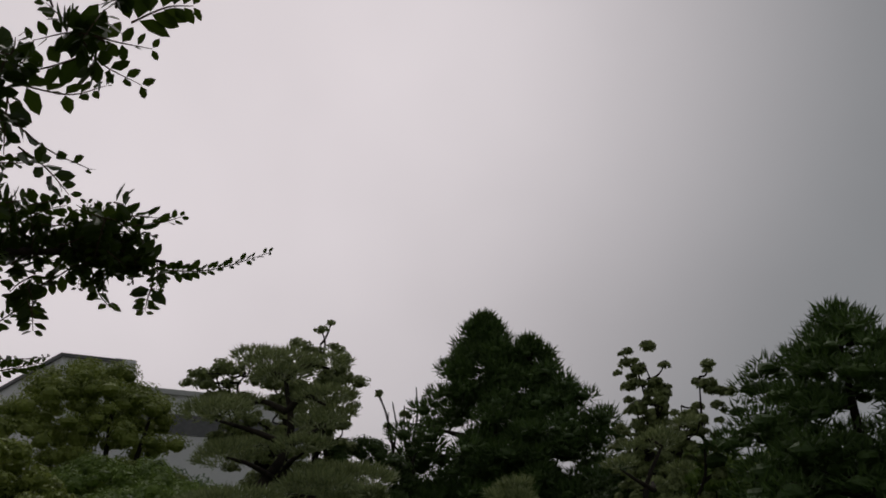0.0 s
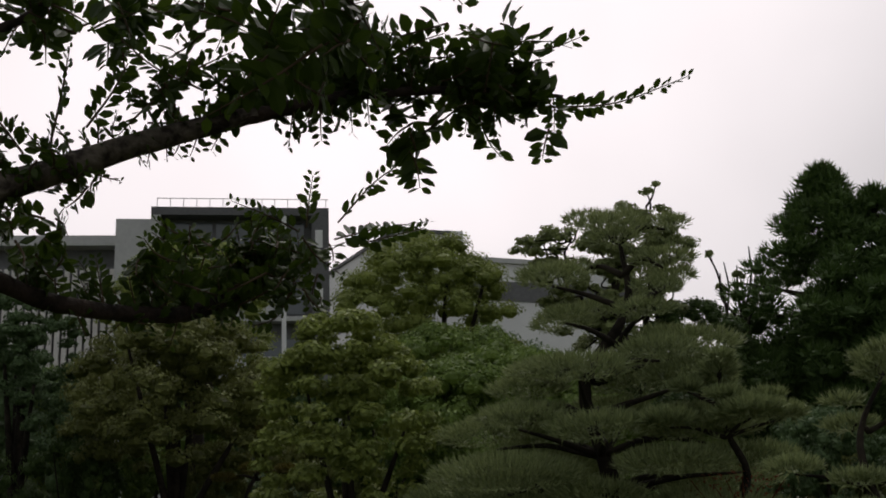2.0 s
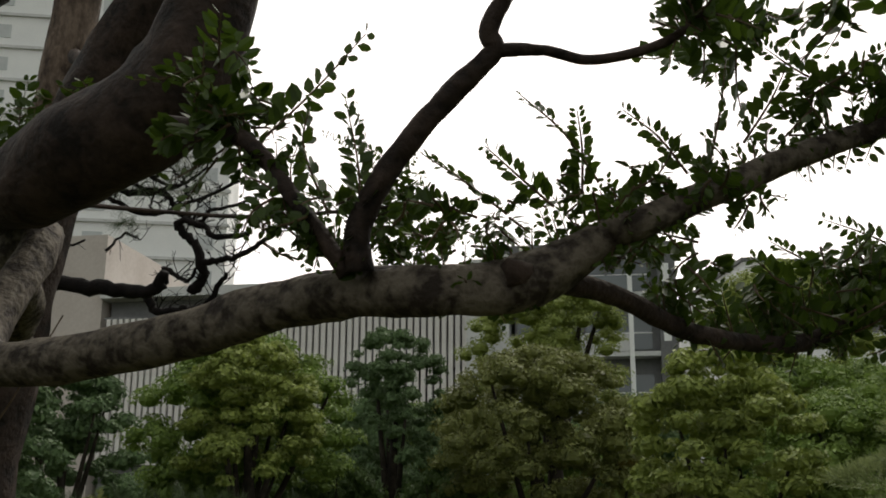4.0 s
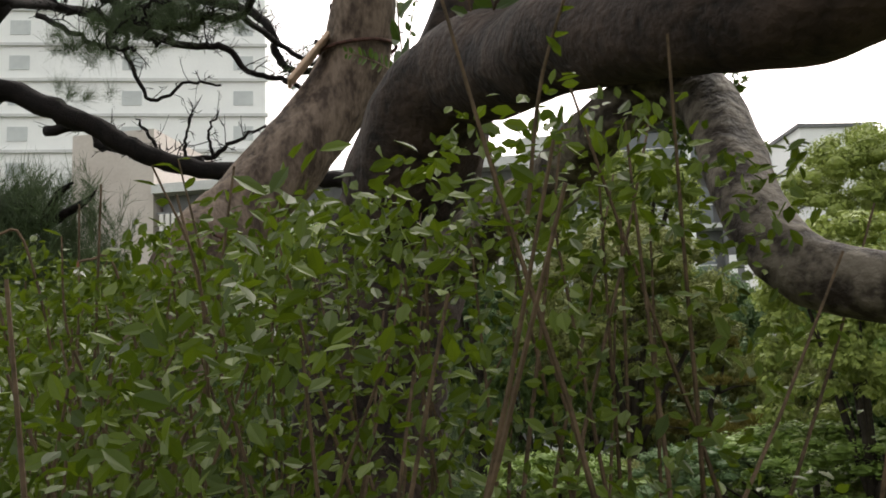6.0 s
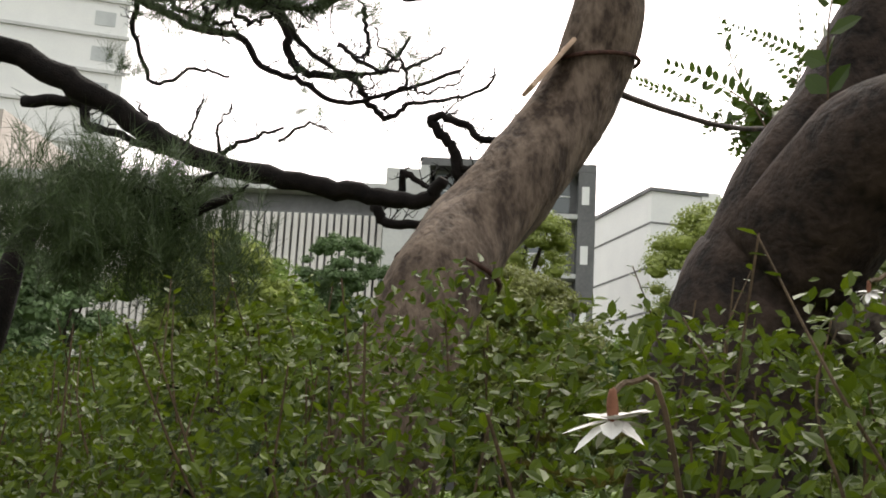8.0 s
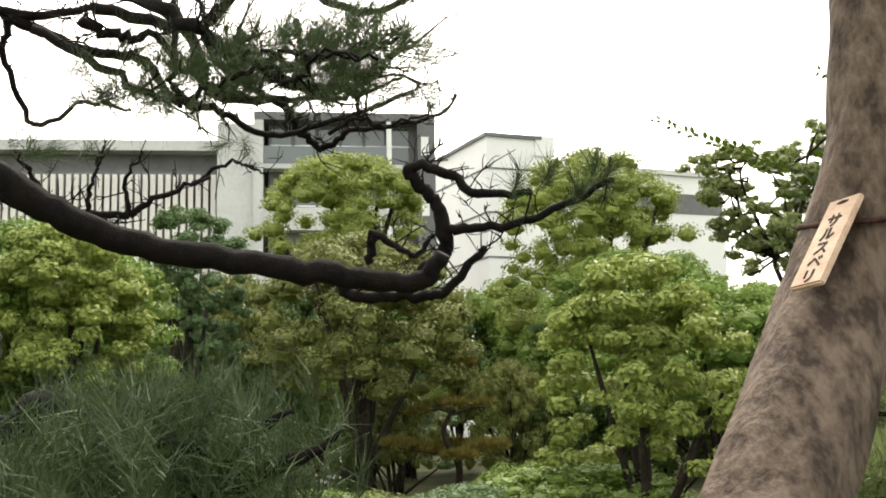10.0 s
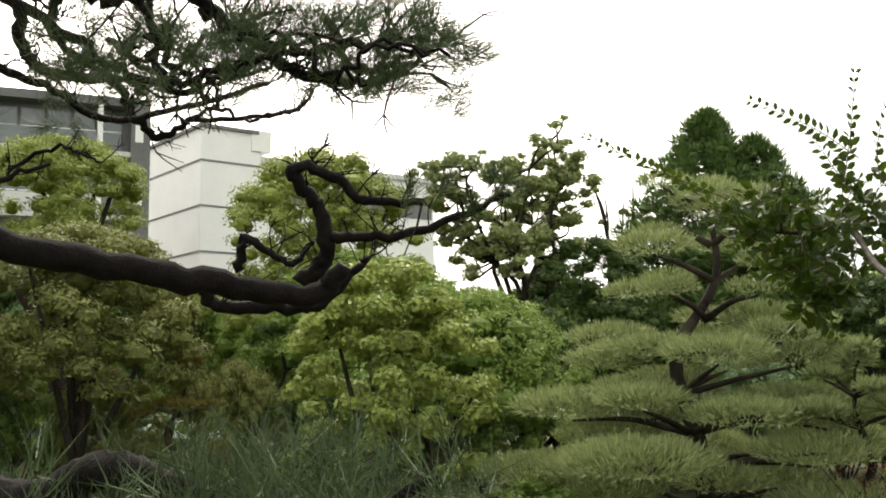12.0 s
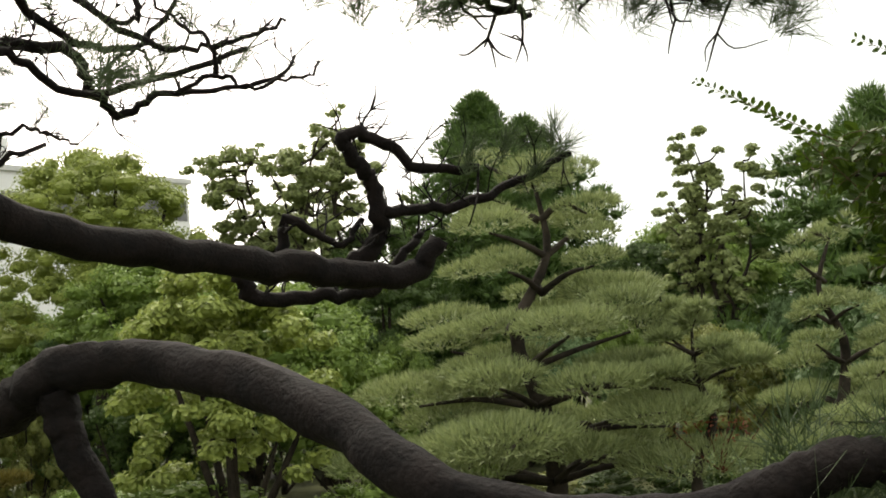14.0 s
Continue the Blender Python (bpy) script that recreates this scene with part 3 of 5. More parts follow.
def crape_myrtle():
    rng = np.random.default_rng(5)
    root = thing("crape_myrtle", (-3.4, 2.1, 0.5), "old crape myrtle with smooth mottled leaning trunks", "tree")
    def limb(name, pts, rad, mat, label="", sides=14):
        o = np.array([-3.4, 2.1, 0.5])
        v, f = tube([np.array(p) - o for p in pts], rad, sides, 9, 0.1, rng, 0.0)
        return part(name, mesh_of(name, v, f, mat, True), root, label)
    limb("leaning_trunk", TRUNK_A, [0.15, 0.115, 0.1, 0.095, 0.091, 0.092, 0.082, 0.076, 0.078, 0.076], BARK_PALE, "pale grey-brown leaning trunk", 18)
    limb("main_trunk", TRUNK_B, [0.19, 0.16, 0.145, 0.135, 0.115, 0.09, 0.082, 0.078, 0.07, 0.06], BARK_DARK, "dark brown main trunk", 18)
    limb("thick_limb", LIMB_C, [0.12, 0.11, 0.09, 0.078, 0.068, 0.066, 0.085, 0.085, 0.07, 0.06], BARK_DARK, "thick dark horizontal limb", 16)
    limb("mottled_limb", LIMB_D, [0.062, 0.051, 0.044, 0.038, 0.036, 0.033, 0.033, 0.031, 0.03, 0.028, 0.032, 0.02, 0.018, 0.015, 0.011], BARK_MOTTLED, "mottled grey low limb", 14)
    limb("upper_branch", LIMB_E, [0.011, 0.0095, 0.008, 0.005, 0.003], BARK_DARK, "", 10)
    limb("lower_branch", LIMB_F, [0.016, 0.013, 0.012, 0.012, 0.011, 0.007, 0.003], BARK_DARK, "", 8)
    limb("rising_branch", LIMB_G, [0.018, 0.015, 0.014, 0.0135, 0.013, 0.0115, 0.011, 0.01], BARK_DARK, "", 8)
    limb("side_branch", LIMB_H, [0.009, 0.0065, 0.006, 0.006, 0.0055, 0.005], BARK_DARK, "", 8)
    limb("rear_branch", LIMB_J, [0.009, 0.008, 0.008, 0.008, 0.007, 0.004], BARK_DARK, "", 8)
    limb("drooping_branch", LIMB_K, [0.012, 0.011, 0.0105, 0.01, 0.01, 0.01], BARK_DARK, "", 8)
    limb("crossing_branch", LIMB_I, [0.025, 0.02, 0.018], BARK_DARK, "", 8)
    o = np.array([-3.4, 2.1, 0.5])
    def along(pts, u):
        line, _ = smooth_line(pts, [1] * len(pts), 8)
        return line[int(u * (len(line) - 1))] - o
    # short leafy spurs on the low limbs
    for pts, n, lo, hi, up, leaf in ((LIMB_D, 84, 0.62, 1.0, 0.062, 0.019), (LIMB_E, 60, 0.0, 1.0, 0.09, 0.027), (LIMB_F, 84, 0.28, 1.0, 0.075, 0.023), (LIMB_H, 12, 0.75, 1.0, 0.08, 0.028), (LIMB_K, 22, 0.0, 1.0, 0.08, 0.024), (LIMB_G, 4, 0.0, 0.15, 0.06, 0.02)):
        for i in range(n):
            u = lo + (hi - lo) * (i + rng.uniform(0, 1)) / n
            b = along(pts, min(u, 0.999))
            kind = rng.uniform(0, 1)
            if kind < 0.45:
                d = np.array([rng.uniform(-0.7, 0.05), rng.uniform(-0.5, 0.2), 1.0]) * up * rng.uniform(0.5, 1.1)
            elif kind < 0.75:
                d = np.array([rng.uniform(-0.6, 0.7), rng.uniform(-0.6, 0.6), rng.uniform(-0.3, 0.5)]) * up * rng.uniform(0.5, 0.9)
            else:
                d = np.array([rng.uniform(-0.4, 0.4), rng.uniform(-0.4, 0.4), -0.7]) * up * rng.uniform(0.5, 0.9)
            ln = np.linalg.norm(d)
            shoot(root, b, b + d, max(4, int(ln / 0.009)), leaf, rng, 0.0, 0.0014)
    for b, tip, n, s in SHOOTS:
        shoot(root, np.array(b) - o, np.array(tip) - o, n, s, rng, 0.0, 0.0018)
    return root


TRUNK_A = [(-4.150, 1.650, 0.300), (-4.030, 1.780, 1.400), (-3.985, 1.900, 1.950), (-4.003, 2.055, 2.150), (-3.985, 2.225, 2.350), (-3.945, 2.345, 2.540), (-3.900, 2.360, 2.700), (-3.890, 2.362, 2.850), (-3.874, 2.373, 3.000), (-3.840, 2.400, 3.400)]
TRUNK_B = [(-3.6, 1.95, 0.4), (-3.5, 2.0, 1.2), (-3.404, 2.064, 1.891), (-3.344, 2.076, 2.041), (-3.291, 2.095, 2.182), (-3.235, 2.135, 2.337), (-3.149, 2.176, 2.532), (-3.058, 2.218, 2.704), (-2.922, 2.287, 2.900), (-2.742, 2.491, 3.284)]
LIMB_C = [(-3.302, 2.046, 2.045), (-3.153, 1.997, 2.187), (-3.005, 1.962, 2.216), (-2.827, 1.908, 2.170), (-2.616, 1.826, 2.127), (-2.319, 1.780, 2.056), (-2.154, 1.809, 2.080), (-1.984, 1.885, 2.142), (-1.919, 1.905, 2.245), (-1.859, 1.903, 2.433)]
LIMB_D = [(-3.218, 2.068, 1.921), (-3.028, 2.023, 1.961), (-2.847, 1.983, 1.986), (-2.614, 1.879, 2.022), (-2.467, 1.883, 2.020), (-2.234, 1.732, 1.762), (-1.900, 1.833, 1.745), (-1.671, 1.894, 1.768), (-1.534, 1.931, 1.770), (-1.429, 1.967, 1.758), (-1.375, 2.036, 1.767), (-1.316, 2.104, 1.819), (-1.273, 2.127, 1.834), (-1.184, 2.274, 1.915), (-1.106, 2.405, 1.977)]
LIMB_E = [(-1.126, 2.371, 1.961), (-1.064, 2.474, 2.003), (-1.018, 2.542, 2.027), (-0.925, 2.696, 2.058), (-0.863, 2.829, 2.074)]
LIMB_F = [(-1.362, 2.000, 1.771), (-1.361, 2.159, 1.772), (-1.352, 2.304, 1.742), (-1.329, 2.493, 1.749), (-1.311, 2.602, 1.796), (-1.301, 2.662, 1.839), (-1.315, 2.776, 1.889)]
LIMB_G = [(-1.494, 1.898, 1.780), (-1.485, 1.890, 1.829), (-1.453, 1.902, 1.885), (-1.415, 1.922, 1.934), (-1.382, 1.942, 1.972), (-1.345, 1.964, 2.011), (-1.343, 1.958, 2.036), (-1.317, 1.967, 2.082)]
LIMB_H = [(-1.344, 1.965, 2.013), (-1.312, 2.010, 2.015), (-1.284, 2.054, 2.007), (-1.243, 2.104, 2.021), (-1.213, 2.139, 2.047), (-1.185, 2.168, 2.087)]
LIMB_J = [(-3.930, 2.420, 2.560), (-3.990, 2.800, 2.620), (-4.030, 3.250, 2.700), (-4.068, 3.912, 2.886), (-4.192, 3.924, 2.883), (-4.337, 3.928, 2.895)]
LIMB_K = [(-1.741, 1.768, 1.997), (-1.637, 1.810, 1.961), (-1.589, 1.829, 1.921), (-1.548, 1.844, 1.867), (-1.514, 1.868, 1.811), (-1.504, 1.889, 1.777)]
LIMB_I = [(-3.709, 2.346, 2.974), (-3.462, 2.290, 2.832), (-3.148, 2.168, 2.631)]
SHOOTS = [
    ((-0.878, 2.822, 2.058), (-0.699, 2.940, 2.103), 20, 0.0286),
    ((-1.282, 2.796, 1.909), (-1.229, 3.008, 1.974), 14, 0.0312),
    ((-3.225, 1.996, 2.250), (-3.091, 1.929, 2.637), 9, 0.055),
    ((-2.858, 1.892, 2.246), (-2.752, 1.847, 2.373), 7, 0.055),
    ((-2.794, 1.935, 2.239), (-2.661, 1.885, 2.402), 8, 0.055),
    ((-2.723, 1.918, 2.235), (-2.598, 1.887, 2.334), 8, 0.055),
    ((-2.920, 1.909, 2.255), (-2.859, 1.830, 2.394), 6, 0.0495),
    ((-3.398, 2.136, 2.306), (-3.568, 2.277, 2.601), 12, 0.033),
    ((-3.394, 2.131, 2.326), (-3.564, 2.089, 2.436), 12, 0.033),
    ((-1.476, 1.883, 1.833), (-1.462, 1.852, 1.962), 15, 0.0286),
    ((-1.498, 1.859, 1.839), (-1.491, 1.825, 1.960), 15, 0.026),
    ((-1.366, 2.003, 1.838), (-1.421, 1.927, 1.905), 14, 0.0221),
    ((-1.328, 2.038, 1.844), (-1.370, 1.975, 1.911), 13, 0.0221),
    ((-1.296, 2.075, 1.872), (-1.339, 2.000, 1.968), 16, 0.0221),
    ((-1.238, 2.156, 1.885), (-1.275, 2.095, 1.956), 13, 0.0208),
    ((-1.291, 2.111, 1.866), (-1.238, 2.143, 1.923), 11, 0.0208),
    ((-1.232, 2.187, 1.898), (-1.196, 2.181, 2.015), 14, 0.0221),
    ((-1.311, 2.064, 1.860), (-1.298, 2.046, 1.949), 12, 0.0208),
    ((-1.132, 2.337, 1.995), (-1.194, 2.257, 2.052), 14, 0.0234),
    ((-1.173, 2.299, 1.992), (-1.098, 2.354, 2.045), 12, 0.0234),
    ((-1.282, 2.723, 1.915), (-1.261, 2.715, 1.998), 9, 0.0286),
    ((-1.256, 2.773, 1.929), (-1.151, 2.838, 2.038), 11, 0.0312),
    ((-1.275, 2.835, 1.904), (-1.181, 2.917, 1.936), 13, 0.0273),
    ((-1.279, 2.701, 1.904), (-1.348, 2.617, 1.949), 10, 0.0234),
    ((-1.284, 2.485, 1.845), (-1.322, 2.437, 1.877), 8, 0.0234),
    ((-1.609, 1.839, 1.958), (-1.502, 1.905, 2.073), 11, 0.033),
    ((-1.390, 1.981, 1.835), (-1.423, 1.939, 1.863), 8, 0.0234),
    ((-1.459, 1.916, 1.826), (-1.422, 1.941, 1.860), 7, 0.026),
    ((-1.205, 2.217, 1.927), (-1.158, 2.237, 2.005), 10, 0.0234),
    ((-4.388, 3.707, 2.960), (-4.765, 3.578, 3.148), 20, 0.0374),
    ((-4.030, 3.830, 3.076), (-4.310, 3.680, 3.232), 15, 0.0374),
    ((-4.084, 3.738, 2.958), (-4.035, 3.657, 3.279), 14, 0.0396),
    ((-3.983, 3.716, 2.971), (-3.969, 3.640, 3.171), 9, 0.0396),
    ((-4.320, 3.842, 2.849), (-4.655, 3.685, 3.117), 16, 0.0396),
    ((-4.065, 3.731, 2.965), (-4.171, 3.677, 3.147), 9, 0.0396),
]
# denser knots of leaves: centre, half width, half height, shoots, leaf length, seed
for c, wide, high, n, leaf, seed in (
    ((-1.082, 2.543, 2.142), 0.057, 0.049, 20, 0.04, 1),
    ((-0.931, 2.699, 2.091), 0.067, 0.058, 25, 0.04, 2),
    ((-1.009, 2.616, 1.997), 0.028, 0.028, 7, 0.04, 3),
    ((-1.293, 2.340, 2.134), 0.043, 0.031, 9, 0.038, 4),
    ((-1.043, 2.584, 2.081), 0.065, 0.041, 16, 0.034, 5),
    ((-0.908, 2.774, 2.051), 0.043, 0.030, 12, 0.036, 6),
    ((-1.168, 2.414, 2.148), 0.031, 0.020, 5, 0.038, 7),
    ((-0.660, 2.263, 2.234), 0.065, 0.032, 14, 0.045, 8),
    ((-0.771, 2.218, 2.129), 0.014, 0.086, 14, 0.04, 9),
    ((-1.341, 2.518, 1.818), 0.092, 0.050, 26, 0.026, 10),
    ((-1.272, 2.652, 1.839), 0.052, 0.052, 16, 0.026, 11),
    ((-4.220, 3.906, 2.953), 0.183, 0.058, 40, 0.045, 12),
    ((-4.147, 3.946, 2.836), 0.150, 0.083, 36, 0.05, 13),
    ((-4.146, 3.963, 2.712), 0.058, 0.058, 14, 0.055, 14),
    ((-4.006, 3.873, 2.934), 0.097, 0.081, 20, 0.045, 15),
    ((-1.641, 1.794, 1.998), 0.041, 0.061, 12, 0.034, 16),
    ((-1.210, 2.156, 2.049), 0.033, 0.017, 7, 0.03, 17),
    ((-2.856, 1.959, 2.363), 0.059, 0.059, 12, 0.03, 18),
    ((-2.687, 1.966, 2.358), 0.055, 0.078, 14, 0.032, 19),
    ((-1.535, 1.839, 1.836), 0.038, 0.032, 14, 0.02, 21),
    ((-1.413, 1.960, 1.829), 0.064, 0.022, 20, 0.019, 22),
    ((-1.300, 2.088, 1.866), 0.058, 0.019, 18, 0.018, 23),
    ((-1.240, 2.186, 1.875), 0.053, 0.020, 14, 0.02, 24),
    ((-1.309, 2.210, 1.818), 0.076, 0.041, 22, 0.024, 25),
    ((-1.302, 2.644, 1.838), 0.093, 0.046, 30, 0.026, 26),
    ((-1.146, 2.331, 1.975), 0.076, 0.035, 13, 0.022, 27),
    ((-1.624, 1.797, 2.037), 0.047, 0.041, 10, 0.032, 28),
    ((-0.895, 2.311, 2.146), 0.087, 0.087, 16, 0.046, 31),
    ((-0.948, 2.319, 1.997), 0.070, 0.047, 14, 0.042, 32),
):
    rr = random.Random(seed)
    for i in range(n):
        b = Vector(c) + Vector((rr.uniform(-1, 1) * wide, rr.uniform(-1, 1) * wide, rr.uniform(-1, 1) * high))
        tip = b + Vector((rr.uniform(-1, 1), rr.uniform(-1, 1), rr.uniform(-1, 0.6))) * leaf * 2.2
        SHOOTS.append((tuple(b), tuple(tip), 6, leaf))
crape_myrtle()

# ---------------------------------------------------------------- name tag on the leaning trunk
WOOD_TAG = solid_material("tag_wood", (0.5, 0.34, 0.25), (0.68, 0.5, 0.38), 4.0, 0.7, 0.1, stretch=(8, 8, 0.6))
INK = solid_material("ink", (0.012, 0.01, 0.01), (0.04, 0.03, 0.03), 30.0, 0.8, 0.0)
CORD = solid_material("cord", (0.03, 0.015, 0.012), (0.1, 0.05, 0.04), 60.0, 0.9, 0.2)


def name_tag():
    tl, bl, tr = Vector((-3.954, 2.283, 2.621)), Vector((-3.994, 2.188, 2.488)), Vector((-3.902, 2.252, 2.624))
    up, right = (tl - bl), (tr - tl)
    h = up.length
    up = up.normalized()
    right = (right - up * right.dot(up))
    w = right.length
    right = right.normalized()
    out = right.cross(up)
    m = Matrix((right, up, out)).transposed().to_4x4()
    m.translation = (bl + tl) / 2 + right * w / 2
    root = new("name_tag")
    root.matrix_basis = m
    tagged(root, "pale wooden plant name tag tied to the trunk", "sign")
    bm = bmesh.new()
    bmesh.ops.create_cube(bm, size=1.0, matrix=Matrix.Diagonal((w, h, 0.01, 1)))
    bmesh.ops.bevel(bm, geom=bm.edges[:], offset=0.0025, segments=2, affect="EDGES")
    me = bpy.data.meshes.new("board")
    bm.to_mesh(me)
    bm.free()
    me.materials.append(WOOD_TAG)
    part("board", me, root)
    cu = bpy.data.curves.new("lettering", "FONT")
    cu.body = "サ\nル\nス\nベ\nリ"
    cu.size, cu.align_x, cu.align_y, cu.space_line = h * 0.165, "CENTER", "CENTER", 0.95
    cu.extrude = 0.0006
    cu.offset = 0.0005
    cu.materials.append(INK)
    tmp = bpy.data.objects.new("lettering", cu)
    scene.collection.objects.link(tmp)
    dg = bpy.context.evaluated_depsgraph_get()
    tm = bpy.data.meshes.new_from_object(tmp.evaluated_get(dg))
    bpy.data.objects.remove(tmp)
    ys = [v.co.y for v in tm.vertices]
    mid = (max(ys) + min(ys)) / 2 if ys else 0
    for v in tm.vertices:
        v.co.y -= mid + 0.015
        v.co.z += 0.0055
    part("lettering", tm, root, "black brushed lettering")
    part("hole", mesh_of("hole", *lump((0, h * 0.44, 0.005), (0.012, 0.004, 0.0015), np.random.default_rng(1), 4, 8, 0.0), INK), root)
    return root


name_tag()


def trunk_cord(points, label):
    v, f = tube(points, [0.005] * len(points), 6, 5)
    ob = new("cord", mesh_of("cord", v, f, CORD, True))
    tagged(ob, label, "cord")


trunk_cord([(-4.011, 2.305, 2.594), (-3.964, 2.265, 2.589), (-3.903, 2.259, 2.588), (-3.850, 2.291, 2.592), (-3.825, 2.347, 2.599), (-3.838, 2.407, 2.606), (-3.884, 2.448, 2.611), (-3.945, 2.455, 2.612), (-3.999, 2.425, 2.608)], "thin dark cord tied round the leaning trunk")

# ---------------------------------------------------------------- hedge in front of the tree
def hedge():
    rng = np.random.default_rng(9)
    root = thing("hedge", (-3.2, 1.55, 0.3), "loose green hedge with small glossy leaves", "hedge")
    lo, hi = np.array([-1.75, -0.5, 0.0]), np.array([1.02, 0.16, 1.0])
    n = 56000
    c = lo + (hi - lo) * rng.uniform(0, 1, (n, 3))
    def height(a, b):
        return 1.575 + 0.08 * noise.noise(Vector((a * 2.2, b * 2.2, 1))) + 0.06 * noise.noise(Vector((a * 9, b * 9, 5))) - max(0, -0.2 - b) * 0.7
    topz = np.array([height(a, b) for a, b, _ in c])
    deep = rng.uniform(0, 1, n) ** 1.6
    c[:, 2] = topz * (1 - 0.8 * deep)
    v, f = blade_cloud(c, np.tile([0.0, -0.4, 0.8], (n, 1)), 0.0175, rng, 0.52, 0.85)
    part("leaves", mesh_of("leaves", v, f, LEAF_HEDGE), root, "", "stuff")
    pieces = []
    for i in range(190):
        a, b = rng.uniform(lo[0], hi[0]), rng.uniform(lo[1], hi[1])
        t = height(a, b) + rng.uniform(-0.12, 0.06)
        pieces.append(tube([(a, b, -0.15), (a + rng.normal(0, 0.05), b + rng.normal(0, 0.05), t * 0.6), (a + rng.normal(0, 0.1), b + rng.normal(0, 0.1), t)], [0.005, 0.003, 0.0012], 5, 4))
    v, f = joined(pieces)
    part("stem_tangle", mesh_of("stem_tangle", v, f, TWIG), root, "", "stuff")
    for i in range(26):
        a, b = rng.uniform(lo[0], hi[0]), rng.uniform(lo[1], hi[1])
        t = height(a, b)
        tip = np.array([a + rng.normal(0, 0.06), b + rng.normal(0, 0.06), t + rng.uniform(0.03, 0.14)])
        base = np.array([a, b, t - 0.1])
        tw = part("tall_shoot", mesh_of("stem", *tube([base, (base + tip) / 2 + rng.normal(0, 0.01, 3), tip], [0.0018, 0.0014, 0.0008], 5, 4), TWIG), root)
        pieces = []
        for k in range(9):
            p = base + (tip - base) * (0.3 + 0.7 * k / 8)
            w = unit(np.array([*rng.normal(0, 1, 2), 0.3]))
            pieces.append(leaf_blade(p, w, np.array([0, 0, 1.0]), 0.018, 0.01))
        v, f = joined(pieces)
        part("foliage", mesh_of("leaves", v, f, LEAF_HEDGE), tw, "", "stuff")
    return root


hedge()

# ---------------------------------------------------------------- near pine: trunk, contorted branches, needle tufts
def near_pine():
    rng = np.random.default_rng(21)
    o = np.array([-7.6, 2.3, 0.4])
    root = thing("black_pine", tuple(o), "old black pine with contorted dark branches and long needles", "tree")
    def limb(name, pts, rad, sides=9, rough=0.1):
        v, f = tube([np.array(p) - o for p in pts], rad, sides, 6, rough, rng, 0.006)
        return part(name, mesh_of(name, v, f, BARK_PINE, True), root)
    def twig_spray(pts, r):
        # bare crooked twigs, forked at their ends
        line, _ = smooth_line([np.array(p) - o for p in pts], [1] * len(pts), 6)
        length = float(np.sum(np.linalg.norm(np.diff(line, axis=0), axis=1)))
        k = 0.6 + 12 * r
        pieces = []
        for i in range(max(5, int(length / 0.04))):
            b = line[rng.integers(2, len(line))]
            d = unit(np.array([rng.uniform(-0.3, 1.0), rng.uniform(-0.6, 0.6), rng.uniform(-0.35, 1.0)]))
            ln = rng.uniform(0.07, 0.2) * k
            m, e = b + d * ln * 0.5 + rng.normal(0, 0.1, 3) * ln, b + d * ln + rng.normal(0, 0.16, 3) * ln
            th = rng.uniform(0.0025, 0.0048) * k
            pieces.append(tube([b, m, e], [th, th * 0.8, th * 0.4], 5, 3))
            for q in range(rng.integers(1, 4)):
                e2 = m + unit(d + rng.normal(0, 0.6, 3)) * ln * rng.uniform(0.3, 0.6)
                pieces.append(tube([m, (m + e2) / 2 + rng.normal(0, 0.06, 3) * ln, e2], [th * 0.7, th * 0.55, th * 0.35], 5, 3))
        v, f = joined(pieces)
        part("twig_spray", mesh_of("twigs", v, f, BARK_PINE), root, "", "stuff")
    limb("trunk", [(-8.0, 2.0, 0.3), (-7.6, 2.3, 1.8), (-6.91, 2.10, 3.36), (-6.77, 2.16, 3.65), (-6.67, 2.19, 3.85), (-6.6, 2.9, 4.6)], [0.16, 0.14, 0.12, 0.11, 0.1, 0.07], 12)
    limb("long_branch", PINE_MAIN, [0.06, 0.056, 0.054, 0.05, 0.047, 0.044, 0.04, 0.037, 0.032, 0.025], 10)
    for pts, r in PINE_LIMBS:
        limb("branch", pts, [r * (1 - 0.55 * i / (len(pts) - 1)) for i in range(len(pts))])
        if r > 0.0078:
            twig_spray(pts, r)
    for c, d, n, size in TUFTS:
        c, d = np.array(c) - o, unit(np.array(d, float))
        b = c + rng.normal(0, 0.006, (n, 3)) + d * rng.uniform(-0.5, 0.1, (n, 1)) * size
        v, f = needle_cloud(b, np.tile(d * 0.85, (n, 1)), size, size * 0.017, rng, 0.6)
        part("needle_tuft", mesh_of("needles", v, f, NEEDLE_NEAR), root, "", "stuff")
    return root


